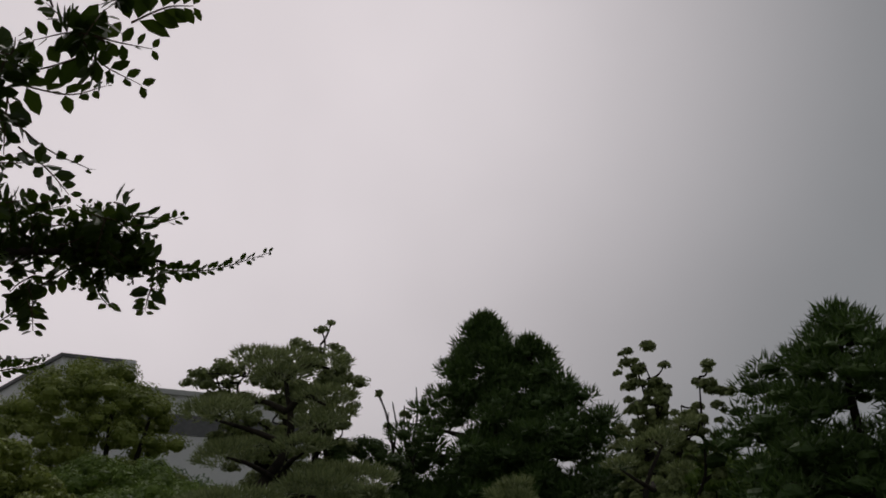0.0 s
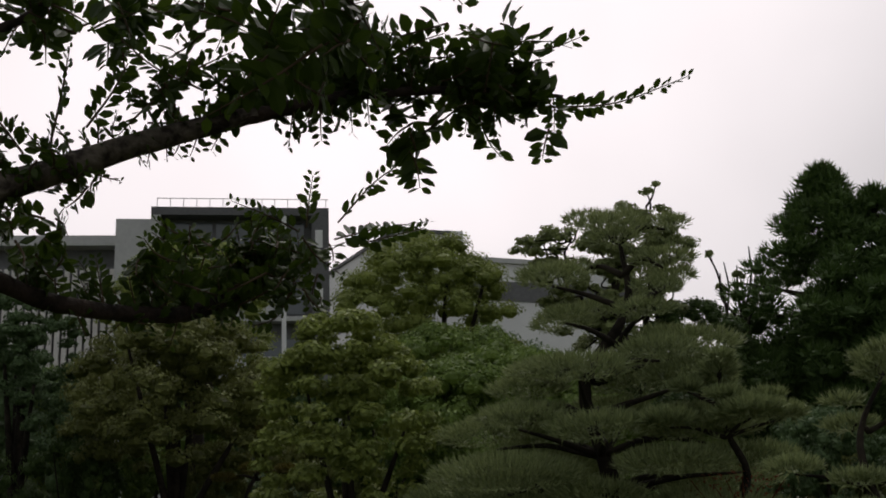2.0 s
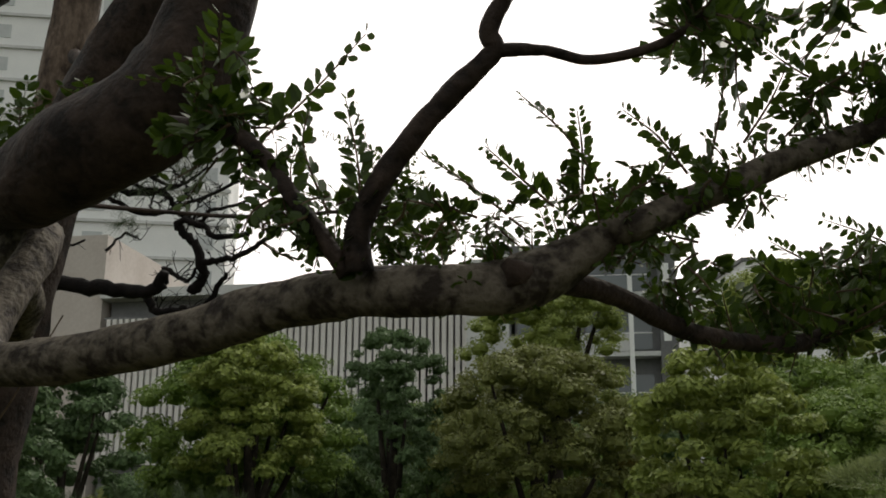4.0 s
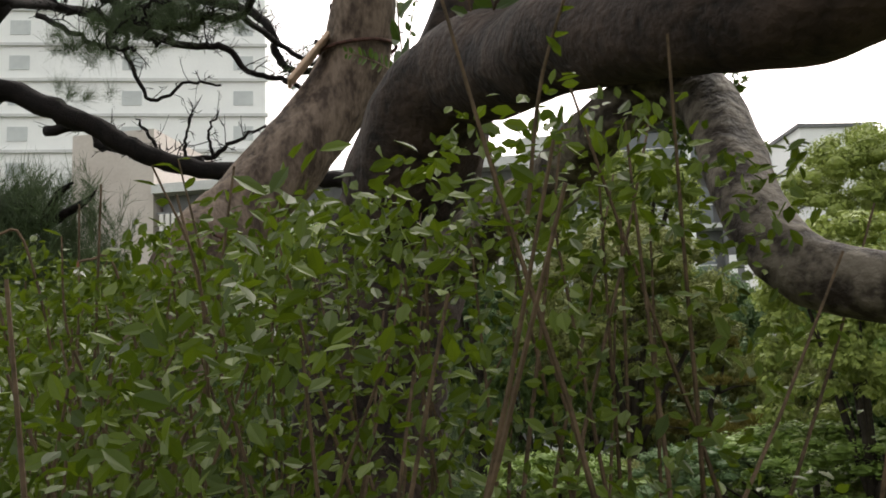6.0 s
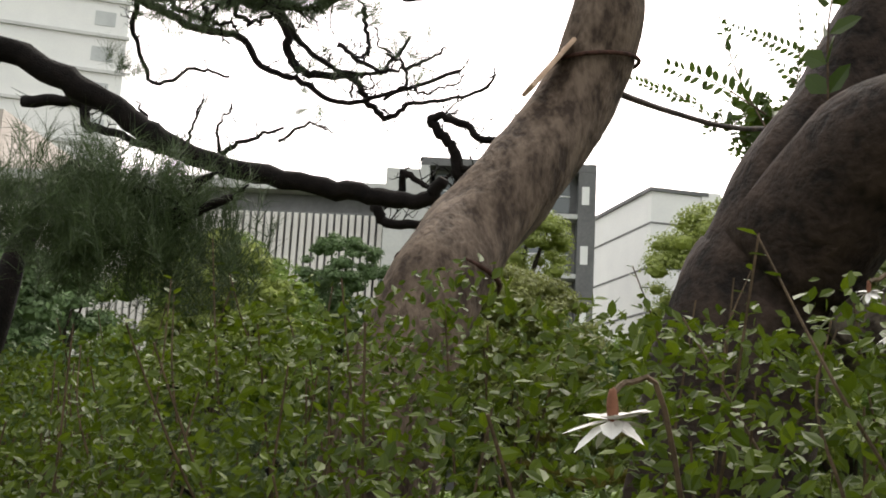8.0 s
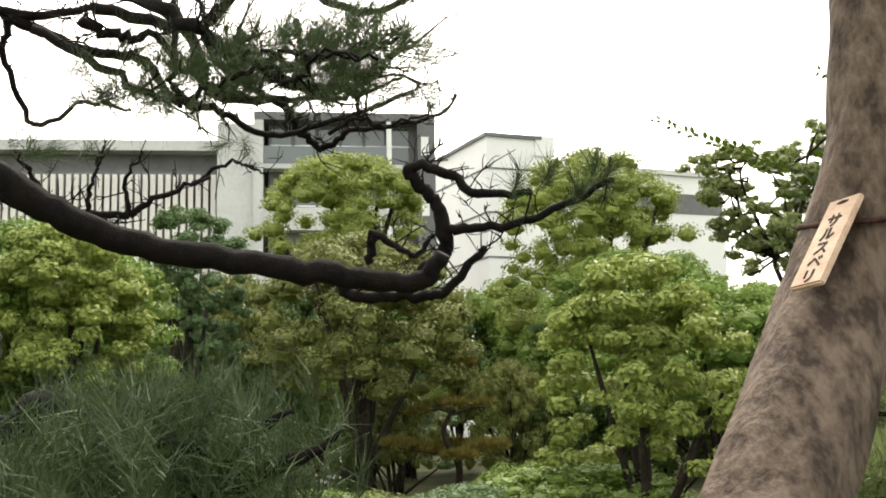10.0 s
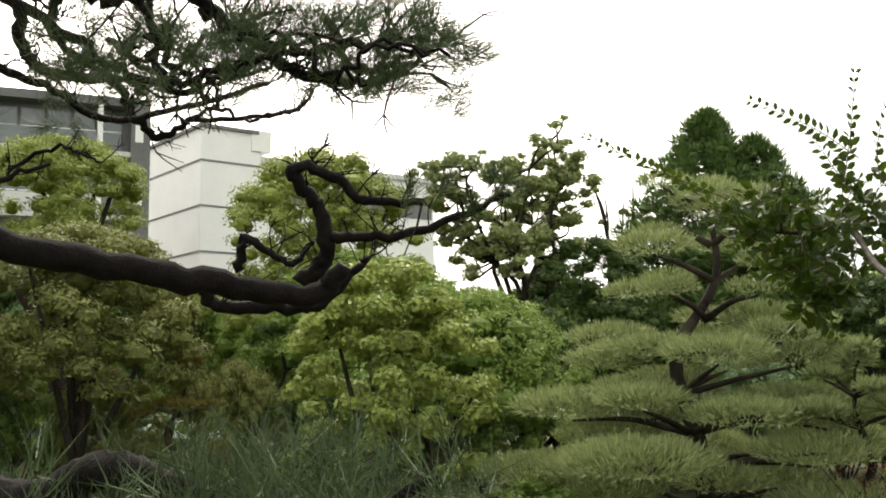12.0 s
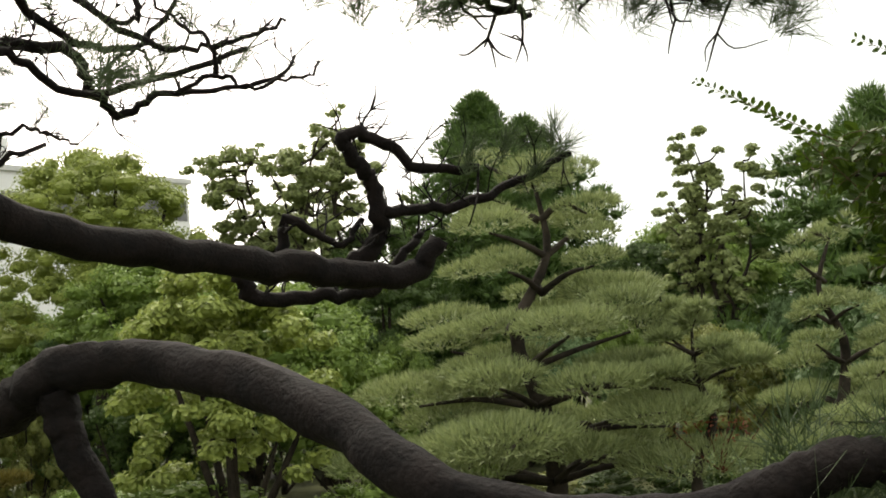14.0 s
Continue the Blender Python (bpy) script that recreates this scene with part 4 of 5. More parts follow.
PINE_MAIN = [(-7.000, 2.050, 2.850), (-6.920, 2.244, 3.255), (-6.673, 2.428, 3.156), (-6.515, 2.614, 3.043), (-6.395, 2.776, 2.918), (-6.230, 2.997, 2.836), (-5.970, 3.243, 2.782), (-5.742, 3.427, 2.743), (-5.573, 3.508, 2.728), (-5.486, 3.529, 2.805)]
PINE_LIMBS = [
    ([(-6.396, 3.839, 3.880), (-6.392, 3.852, 3.787), (-6.368, 3.873, 3.665), (-6.428, 3.865, 3.629), (-6.552, 3.827, 3.717)], 0.014),
    ([(-6.552, 3.827, 3.717), (-6.412, 3.872, 3.601), (-6.250, 3.914, 3.540), (-6.065, 3.950, 3.562), (-5.934, 3.972, 3.604)], 0.013),
    ([(-6.485, 3.878, 3.436), (-6.463, 3.873, 3.510), (-6.378, 3.886, 3.544), (-6.355, 3.902, 3.460)], 0.008),
    ([(-6.294, 3.922, 3.402), (-6.163, 3.943, 3.453), (-6.074, 3.967, 3.413), (-5.908, 4.001, 3.421), (-5.846, 4.007, 3.471)], 0.009),
    ([(-6.163, 3.943, 3.453), (-6.176, 3.927, 3.556), (-6.299, 3.889, 3.653), (-6.329, 3.868, 3.766)], 0.009),
    ([(-6.944, 3.803, 3.264), (-6.757, 3.834, 3.333), (-6.685, 3.852, 3.312), (-6.595, 3.876, 3.272)], 0.009),
    ([(-5.775, 3.824, 2.792), (-5.693, 3.842, 2.866), (-5.685, 3.805, 3.004), (-5.713, 3.759, 3.078), (-5.750, 3.703, 3.151), (-5.649, 3.768, 3.143), (-5.557, 3.842, 3.061), (-5.382, 3.935, 3.054)], 0.03),
    ([(-5.684, 3.833, 2.931), (-5.574, 3.870, 2.941), (-5.391, 3.936, 2.962), (-5.235, 3.973, 3.018), (-5.098, 4.001, 3.075)], 0.02),
    ([(-6.096, 3.721, 2.798), (-6.032, 3.758, 2.725), (-5.848, 3.842, 2.718), (-5.720, 3.889, 2.728), (-5.619, 3.907, 2.830), (-5.574, 3.926, 2.877)], 0.026),
    ([(-5.959, 3.758, 2.836), (-5.932, 3.739, 2.937), (-5.868, 3.777, 2.901), (-5.794, 3.805, 2.856), (-5.730, 3.833, 2.930)], 0.018),
    ([(-7.540, 2.700, 3.280), (-7.310, 2.860, 3.280), (-7.260, 2.900, 3.160), (-7.150, 2.970, 3.130), (-6.990, 3.130, 3.060), (-6.760, 3.320, 3.040)], 0.03),
    ([(-6.760, 3.320, 3.040), (-6.670, 3.390, 3.120), (-6.530, 3.510, 3.190)], 0.014),
    ([(-6.870, 3.200, 3.030), (-6.830, 3.200, 3.160), (-6.780, 3.210, 3.290)], 0.01),
    ([(-6.990, 3.130, 3.060), (-7.000, 3.070, 3.180), (-7.030, 3.010, 3.270)], 0.012),
    ([(-6.760, 3.320, 3.040), (-6.750, 3.290, 3.170), (-6.690, 3.310, 3.280)], 0.01),
    ([(-7.276, 3.443, 4.129), (-7.019, 3.657, 4.012), (-6.880, 3.731, 3.876), (-6.897, 3.778, 3.729), (-6.841, 3.870, 3.628), (-6.667, 4.028, 3.621), (-6.639, 4.148, 3.502), (-6.575, 4.240, 3.448), (-6.474, 4.268, 3.513)], 0.03),
    ([(-6.474, 4.268, 3.513), (-6.254, 4.361, 3.525), (-6.062, 4.408, 3.555), (-6.007, 4.418, 3.629)], 0.012),
    ([(-6.600, 2.400, 3.900), (-5.688, 2.373, 3.460), (-5.319, 2.158, 3.208), (-5.190, 2.165, 3.128), (-5.163, 2.197, 3.093), (-5.093, 2.257, 3.049), (-5.045, 2.299, 3.003), (-4.963, 2.344, 2.990), (-4.865, 2.381, 3.010)], 0.017),
    ([(-5.093, 2.257, 3.049), (-4.984, 2.315, 3.049), (-4.898, 2.352, 3.056), (-4.807, 2.379, 3.084)], 0.009),
    ([(-5.521, 2.017, 3.144), (-5.394, 2.102, 3.061), (-5.342, 2.163, 3.010), (-5.274, 2.223, 2.982), (-5.207, 2.271, 2.970)], 0.011),
    ([(-5.405, 2.053, 3.150), (-5.346, 2.116, 3.120), (-5.283, 2.163, 3.119), (-5.260, 2.210, 3.046)], 0.013),
    ([(-5.362, 2.353, 3.146), (-5.354, 2.382, 3.072), (-5.280, 2.411, 3.047), (-5.153, 2.425, 3.088), (-5.016, 2.430, 3.131)], 0.009),
    ([(-5.029, 2.377, 3.133), (-4.989, 2.411, 3.050), (-4.948, 2.419, 3.034), (-4.884, 2.418, 3.050), (-4.797, 2.413, 3.069)], 0.009),
    ([(-6.660, 3.060, 3.750), (-6.320, 3.260, 3.670), (-6.090, 3.260, 3.840), (-6.030, 3.540, 3.810), (-5.980, 3.780, 3.800), (-5.770, 3.930, 3.900), (-5.610, 4.040, 3.990)], 0.022),
    ([(-6.320, 3.260, 3.670), (-6.660, 3.680, 3.700), (-6.580, 3.850, 3.590), (-6.440, 4.010, 3.600), (-6.300, 4.080, 3.780)], 0.018),
    ([(-6.970, 2.930, 3.750), (-6.950, 3.240, 3.700), (-6.840, 3.420, 3.690), (-6.810, 3.550, 3.570), (-6.720, 3.700, 3.530), (-6.610, 3.890, 3.440), (-6.450, 4.060, 3.490), (-6.150, 4.310, 3.640)], 0.022),
    ([(-6.980, 2.920, 3.750), (-7.030, 2.960, 3.590), (-7.030, 3.090, 3.390), (-6.990, 3.290, 3.510), (-6.910, 3.440, 3.500)], 0.014),
    ([(-6.660, 2.170, 3.620), (-7.070, 2.670, 3.820), (-6.960, 2.950, 3.760), (-6.870, 3.250, 3.860)], 0.03),
    ([(-5.324, 2.242, 3.238), (-5.296, 2.215, 3.092), (-5.270, 2.191, 3.004), (-5.232, 2.172, 2.968), (-5.161, 2.157, 2.963), (-5.074, 2.152, 2.987), (-4.967, 2.163, 2.993), (-4.935, 2.165, 2.952), (-4.890, 2.163, 2.957), (-4.836, 2.160, 2.990), (-4.750, 2.170, 2.968)], 0.0075),
    ([(-5.151, 2.192, 3.104), (-5.076, 2.166, 3.029), (-4.967, 2.169, 3.027), (-4.877, 2.170, 3.005), (-4.782, 2.182, 2.984), (-4.720, 2.188, 2.965)], 0.006),
    ([(-5.074, 2.152, 2.987), (-5.105, 2.139, 2.954), (-5.144, 2.125, 2.918)], 0.004),
    ([(-4.890, 2.163, 2.957), (-4.855, 2.164, 2.927)], 0.004),
]
TUFTS = []
for c, d in (
    ((-5.291, 3.908, 3.119), (0.4, 0, 1)), ((-5.144, 3.964, 3.148), (0.2, 0, 1)), ((-5.208, 3.964, 3.037), (0.7, 0, 0.6)), ((-5.401, 3.871, 3.081), (0.3, 0, 1)), ((-5.116, 3.983, 3.093), (0.7, 0, 0.5)),
    ((-6.43, 2.18, 2.59), (0, 0, 1)), ((-6.36, 2.31, 2.67), (0.3, 0, 1)), ((-6.46, 2.07, 2.69), (0, 0, 1)), ((-6.35, 2.42, 2.50), (0.4, 0, 0.8)), ((-6.47, 2.17, 2.46), (0.2, 0, 0.9)),
):
    TUFTS.append((c, d, 130, 0.13))
for c, d in (
    ((-6.701, 3.803, 3.666), (0.67, -0.2, 0.53)), ((-6.766, 3.810, 3.501), (0.32, -0.2, -0.20)), ((-6.808, 3.813, 3.409), (-0.24, -0.2, -0.06)), ((-6.681, 3.843, 3.386), (0.19, -0.2, -0.54)),
    ((-6.225, 3.905, 3.651), (-0.24, -0.2, 0.80)), ((-6.119, 3.935, 3.592), (0.48, -0.2, -0.27)), ((-6.304, 3.900, 3.560), (0.22, -0.2, 0.76)), ((-6.069, 3.957, 3.497), (0.78, -0.2, 0.58)),
    ((-6.433, 3.874, 3.546), (0.17, -0.2, 0.09)), ((-6.577, 3.839, 3.588), (0.51, -0.2, -0.51)), ((-6.814, 3.786, 3.614), (0.37, -0.2, -0.22)), ((-6.167, 3.910, 3.705), (0.76, -0.2, -0.51)),
    ((-6.021, 3.941, 3.700), (0.52, -0.2, 0.62)), ((-6.626, 3.814, 3.701), (-0.03, -0.2, 0.65)),
):
    TUFTS.append((c, d, 70, 0.14))
# starry tufts on the bough over the end of the walk
for c, d in (
    ((-4.728, 2.216, 2.971), (0.80, -0.1, -0.50)), ((-4.767, 2.206, 2.988), (0.60, -0.1, -0.70)), ((-4.801, 2.203, 2.957), (0.30, -0.1, -0.90)), ((-4.858, 2.193, 2.936), (0.10, -0.1, -0.90)),
    ((-4.904, 2.179, 2.968), (0.20, -0.1, -0.90)), ((-4.942, 2.167, 2.998), (0.40, -0.1, -0.50)), ((-5.055, 2.145, 2.989), (0.20, -0.1, -0.80)), ((-5.148, 2.134, 2.921), (0.10, -0.1, -0.90)),
    ((-5.096, 2.139, 2.966), (0.30, -0.1, -0.90)), ((-5.213, 2.117, 2.950), (0.30, -0.1, -0.80)), ((-5.326, 2.086, 3.006), (-0.10, -0.1, 0.30)), ((-5.287, 2.097, 2.981), (0.20, -0.1, -0.20)),
    ((-5.374, 2.076, 3.000), (-0.30, -0.1, 0.20)), ((-4.990, 2.156, 3.012), (0.40, -0.1, -0.60)), ((-4.687, 2.223, 2.982), (1.00, -0.1, -0.30)), ((-4.830, 2.191, 2.998), (0.40, -0.1, 0.60)),
    ((-4.742, 2.209, 3.004), (0.80, -0.1, 0.20)), ((-4.876, 2.177, 3.032), (0.30, -0.1, 0.80)), ((-5.166, 2.119, 3.009), (0.20, -0.1, 0.80)), ((-5.196, 2.108, 3.043), (0.00, -0.1, 0.80)),
    ((-5.117, 2.128, 3.016), (0.30, -0.1, 0.60)), ((-5.037, 2.144, 3.029), (0.30, -0.1, 0.60)), ((-5.404, 2.064, 3.049), (-0.20, -0.1, 0.40)), ((-5.262, 2.099, 3.012), (0.30, -0.1, 0.50)),
    ((-4.780, 2.196, 3.037), (0.60, -0.1, 0.50)), ((-4.939, 2.161, 3.051), (0.30, -0.1, 0.60)),
):
    TUFTS.append((c, d, 80, 0.075))
# rows of tufts along the near boughs
for a, b, n in (((-5.461, 2.125, 3.023), (-5.275, 2.278, 2.990), 12), ((-5.215, 2.243, 3.039), (-4.988, 2.323, 3.019), 20), ((-5.114, 2.272, 3.122), (-4.734, 2.357, 3.073), 34), ((-4.990, 2.327, 3.004), (-4.753, 2.378, 2.992), 20), ((-5.887, 2.259, 3.024), (-5.823, 2.315, 2.971), 6), ((-5.533, 2.359, 3.106), (-5.349, 2.370, 3.109), 10), ((-5.405, 2.214, 3.129), (-5.080, 2.309, 3.105), 18)):
    rr = random.Random(n)
    for i in range(n):
        p = Vector(a).lerp(Vector(b), (i + rr.random()) / n) + Vector((rr.uniform(-0.03, 0.03), rr.uniform(-0.12, 0.12), rr.uniform(-0.04, 0.04)))
        TUFTS.append((tuple(p), (rr.uniform(0.0, 1.0), rr.uniform(-0.4, 0.3), rr.uniform(-0.1, 0.8)), 75, 0.085))
near_pine()

# low dark pines on the slope below the path
def slope_pine(x, y, z0, top, rad, seed):
    rng = np.random.default_rng(seed)
    root = thing("slope_pine", (x, y, z0), "low dark pine with upright wispy shoots on the slope", "tree", "slope pines")
    h = top - z0
    pieces = []
    for i in range(12):
        a = i * 0.524 + rng.uniform(-0.3, 0.3)
        reach, z = rad * rng.uniform(0.55, 1.0), h * rng.uniform(0.45, 0.9)
        pts = [np.array([0, 0, -0.1 if i == 0 else h * 0.15])]
        for k in (0.3, 0.55, 0.8, 1.0):
            pts.append(np.array([reach * k * math.cos(a), reach * k * math.sin(a), h * 0.15 + (z - h * 0.15) * k**0.6]) + rng.normal(0, 0.1, 3) * rad)
        v, f = tube(pts, [0.055, 0.042, 0.03, 0.02, 0.009], 7, 5, 0.15, rng, 0.02)
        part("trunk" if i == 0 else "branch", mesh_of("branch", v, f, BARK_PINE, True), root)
        line, _ = smooth_line(pts, [1] * 5, 6)
        for q in range(26):
            p = line[rng.integers(7, len(line))] + rng.normal(0, 1, 3) * np.array([0.17, 0.17, 0.1]) * rad + np.array([0, 0, 0.06])
            n = 120
            d = unit(np.array([rng.normal(0, 0.35), rng.normal(0, 0.35), 1.0]))
            b = p + d * rng.uniform(-0.1, 0.05, (n, 1)) + rng.normal(0, 0.012, (n, 3))
            pieces.append(needle_cloud(b, np.tile(d * 0.9, (n, 1)), 0.12, 0.0045, rng, 0.6))
    v, f = joined([(a, [tuple(q) for q in b.tolist()]) for a, b in pieces])
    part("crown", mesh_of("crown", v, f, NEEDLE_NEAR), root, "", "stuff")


slope_pine(-9.3, 5.9, 0.25, 1.9, 1.2, 1)
slope_pine(-10.2, 5.2, 0.3, 1.9, 1.1, 2)

# low pine whose thick branch crosses in front at the end of the walk
LOW_ARCH = [(-6.128, 2.147, 2.434), (-5.978, 2.116, 2.471), (-5.920, 2.097, 2.499), (-5.875, 2.089, 2.520), (-5.780, 2.085, 2.520), (-5.633, 2.012, 2.488), (-5.477, 1.901, 2.423), (-5.369, 1.787, 2.354), (-5.232, 1.753, 2.311), (-5.103, 1.721, 2.311), (-5.036, 1.698, 2.336), (-4.980, 1.684, 2.349), (-4.919, 1.685, 2.334), (-4.842, 1.699, 2.308)]
LOW_SIDE = [(-5.889, 2.090, 2.496), (-5.881, 2.097, 2.443), (-5.857, 2.095, 2.389), (-5.824, 2.095, 2.320)]
LOW_BOUGHS = [
    [(-5.249, 1.845, 2.168), (-5.028, 1.803, 2.226), (-4.892, 1.763, 2.287), (-4.772, 1.783, 2.284), (-4.713, 1.828, 2.249)],
    [(-4.892, 1.763, 2.287), (-4.825, 1.755, 2.235), (-4.743, 1.811, 2.233), (-4.673, 1.845, 2.315), (-4.637, 1.867, 2.330)],
    [(-4.800, 1.777, 2.210), (-4.730, 1.822, 2.221), (-4.672, 1.856, 2.248), (-4.615, 1.891, 2.272), (-4.577, 1.911, 2.304)],
]


def low_pine():
    o = np.array([-6.35, 2.0, 0.75])
    root = thing("leaning_pine", tuple(o), "low dark pine with a thick arching branch and upright needles", "tree")
    rng = np.random.default_rng(4)
    def limb(name, pts, rad):
        v, f = tube([np.array(p) - o for p in pts], rad, 12, 6, 0.14, rng, 0.002)
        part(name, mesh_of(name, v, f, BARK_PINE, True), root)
    limb("trunk", [(-6.35, 2.0, 0.7), (-6.3, 2.05, 1.5), (-6.12, 2.08, 2.2), LOW_ARCH[0], LOW_ARCH[1]], [0.07, 0.06, 0.045, 0.036, 0.034])
    limb("arching_branch", LOW_ARCH[1:], [0.034, 0.033, 0.031, 0.03, 0.03, 0.029, 0.027, 0.026, 0.024, 0.023, 0.021, 0.018, 0.012])
    limb("lower_branch", LOW_SIDE, [0.026, 0.024, 0.022, 0.018])
    for pts in LOW_BOUGHS:
        limb("bough", pts, [0.017, 0.015, 0.013, 0.009, 0.002])
    pieces = []
    for i in range(330):
        p = np.array([-4.82, 1.74, 2.2]) + np.clip(rng.normal(0, 1, 3), -1.9, 1.9) * np.array([0.12, 0.16, 0.075]) - o
        d = unit(np.array([rng.normal(0, 0.3), rng.normal(0, 0.3), 1.0]))
        n = 60
        b = p + d * rng.uniform(-0.07, 0.04, (n, 1)) + rng.normal(0, 0.006, (n, 3))
        pieces.append(needle_cloud(b, np.tile(d * 0.9, (n, 1)), 0.075, 0.002, rng, 0.6))
    v, f = joined([(a, [tuple(q) for q in b.tolist()]) for a, b in pieces])
    part("crown", mesh_of("crown", v, f, NEEDLE_NEAR), root, "", "stuff")


low_pine()

# ---------------------------------------------------------------- buildings
CONCRETE = solid_material("concrete_pale", (0.56, 0.56, 0.56), (0.68, 0.68, 0.67), 0.35, 0.85, 0.05, fine=6)
PANEL = solid_material("panel_grey", (0.13, 0.13, 0.135), (0.19, 0.19, 0.195), 0.5, 0.6, 0.05, fine=8)
WHITE = solid_material("paint_white", (0.84, 0.84, 0.84), (0.9, 0.9, 0.89), 0.5, 0.6, 0.03, fine=6)
BEIGE = solid_material("wall_beige", (0.5, 0.44, 0.4), (0.6, 0.54, 0.5), 0.4, 0.85, 0.04, fine=6)
SLAT = solid_material("slat_pale", (0.7, 0.67, 0.64), (0.8, 0.77, 0.74), 1.0, 0.7, 0.03)
# dark grey with the shade of recesses in its colour; also joints and rail
SHADE = solid_material("shade_and_joint_grey", (0.16, 0.16, 0.165), (0.22, 0.22, 0.225), 0.8, 0.8, 0.03)
GLASS, gnt, gb = mat_nodes("window_glass")
gb.inputs["Base Color"].default_value = (0.12, 0.14, 0.15, 1)
gb.inputs["Roughness"].default_value = 0.08
gb.inputs["Specular IOR Level"].default_value = 0.8
# pale tower windows, low in contrast against the white wall
WINDOW_PALE = solid_material("window_pale", (0.5, 0.52, 0.53), (0.6, 0.62, 0.62), 0.3, 0.3, 0.0)


def box(name, lo, hi, material, parent, label=""):
    bm = bmesh.new()
    s = [hi[i] - lo[i] for i in range(3)]
    c = [(hi[i] + lo[i]) / 2 for i in range(3)]
    bmesh.ops.create_cube(bm, size=1.0, matrix=Matrix.Translation(c) @ Matrix.Diagonal((*s, 1)))
    me = bpy.data.meshes.new(name)
    bm.to_mesh(me)
    bm.free()
    me.materials.append(material)
    return part(name, me, parent, label)


def office_block():
    root = thing("office_block", (-28.96, 37.87, 0), "dark grey office block with a framed glazed top floor", "building", turn=41.6)
    H = 14.3
    # wall set back behind the balconies, its shade painted in as dark grey
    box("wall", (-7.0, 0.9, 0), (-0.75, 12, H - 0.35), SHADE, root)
    box("roof", (-7.6, 0.0, H - 0.35), (0, 12, H), PANEL, root)
    box("side_pier", (-0.75, 0, 0), (0, 12, H - 0.36), PANEL, root)
    box("side_pier", (-7.6, 0, 0), (-7.2, 12, H - 0.36), CONCRETE, root)
    box("white_post", (-2.05, 0.02, 0), (-1.85, 0.3, H - 0.36), WHITE, root)
    for k in range(5):
        z = H - 1.9 - k * 2.6
        box("balcony_slab", (-7.2, 0.1, z - 0.5), (-0.75, 0.92, z - 0.3), CONCRETE, root)
        box("balcony_front", (-7.2, 0.1, z - 0.28), (-2.06, 0.16, z + 0.45), CONCRETE if k else GLASS, root)
        for j in range(6):
            w = box("window", (-6.9 + j * 1.0, 0.84, z - 0.1), (-6.05 + j * 1.0, 0.895, z + 1.4), GLASS, root)
            box("window_frame", (-6.92 + j * 1.0, 0.82, z + 0.6), (-6.03 + j * 1.0, 0.9, z + 0.66), WHITE, w)
        box("pier_opening", (-0.6, -0.02, z + 0.1), (-0.28, -0.004, z + 0.9), WHITE, root)
    box("stair_tower", (-9.1, 0.4, 0), (-7.6, 9, H - 0.45), CONCRETE, root)
    for i in range(14):
        box("railing_post", (-7.4 + i * 0.56, 0.3, H), (-7.37 + i * 0.56, 0.33, H + 0.45), WHITE, root)
    box("railing_bar", (-7.4, 0.3, H + 0.45), (0.0, 0.33, H + 0.48), WHITE, root)


def white_hall():
    root = thing("white_hall", (-34.6, 51.2, 0), "large white building with stepped flat roofs", "building", turn=56)
    box("wall", (0, 0, 0), (3.6, 22, 16.75), WHITE, root)
    box("roof", (-0.15, -0.15, 16.75), (3.4, 22, 16.95), PANEL, root)
    box("parapet_block", (3.0, -0.1, 15.8), (4.2, 1.2, 17.0), WHITE, root)
    box("wing_wall", (3.6, 0.3, 0), (16, 12, 15.3), WHITE, root)
    box("wing_roof", (3.6, 0.1, 15.3), (16.2, 12, 15.6), CONCRETE, root)
    # dark strip on the wing wall, painted shade instead of a real recess
    box("wing_shade_strip", (3.9, 0.25, 13.0), (15.8, 0.32, 14.2), SHADE, root)
    for k in range(4):
        box("joint_strip", (-0.04, -0.04, 7.4 + 2.5 * k), (3.6, 0.0, 7.5 + 2.5 * k), SHADE, root)
        box("joint_strip", (-0.04, 0.0, 7.4 + 2.5 * k), (0.0, 22, 7.5 + 2.5 * k), SHADE, root)


def slatted_hall():
    ang = math.degrees(math.atan2(33.8 - 21.6, -36 + 50.5))
    root = thing("slatted_building", (-50.5, 21.6, 0), "long low building with pale vertical slats on its front", "building", turn=ang)
    L = 18.9
    # shade in the gaps between slats is put into this wall's colour
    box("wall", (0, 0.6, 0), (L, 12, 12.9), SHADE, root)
    box("roof", (-0.2, -0.3, 12.9), (L + 0.2, 12, 13.35), CONCRETE, root)
    box("floor_band", (0, 0.1, 9.2), (L, 0.6, 10.3), PANEL, root)
    box("rail", (0, -0.05, 11.9), (L, 0.05, 12.0), SHADE, root)
    n = 60
    me = None
    for i in range(n):
        x = 0.15 + i * L / n
        if me is None:
            ob = box("slat", (0, -0.1, 5.0), (0.2, 0.08, 11.9), SLAT, root)
            me = ob.data
        else:
            ob = part("slat", me, root)
        ob.location.x = x
    wall = thing("blank_wall_block", (-50.5, 21.6, 0), "plain beige windowless building block", "building", turn=ang)
    box("wall", (-4.6, 0.0, 0), (-0.22, 10, 16.2), BEIGE, wall)


def tower():
    root = thing("tower_block", (-79, 43, 0), "tall white block with horizontal floor bands", "building", turn=58)
    box("wall", (-30, 0, 0), (0, 14, 52), WHITE, root)
    for k in range(15):
        z = 6 + 3.0 * k
        box("floor_band", (-30, -0.25, z), (0.2, 0.0, z + 0.25), CONCRETE, root)
        for j in range(3):
            w = box("window", (-2.6 - 9 * j, -0.06, z + 1.0), (-1.0 - 9 * j, 0.02, z + 2.2), WINDOW_PALE, root)


office_block()
white_hall()
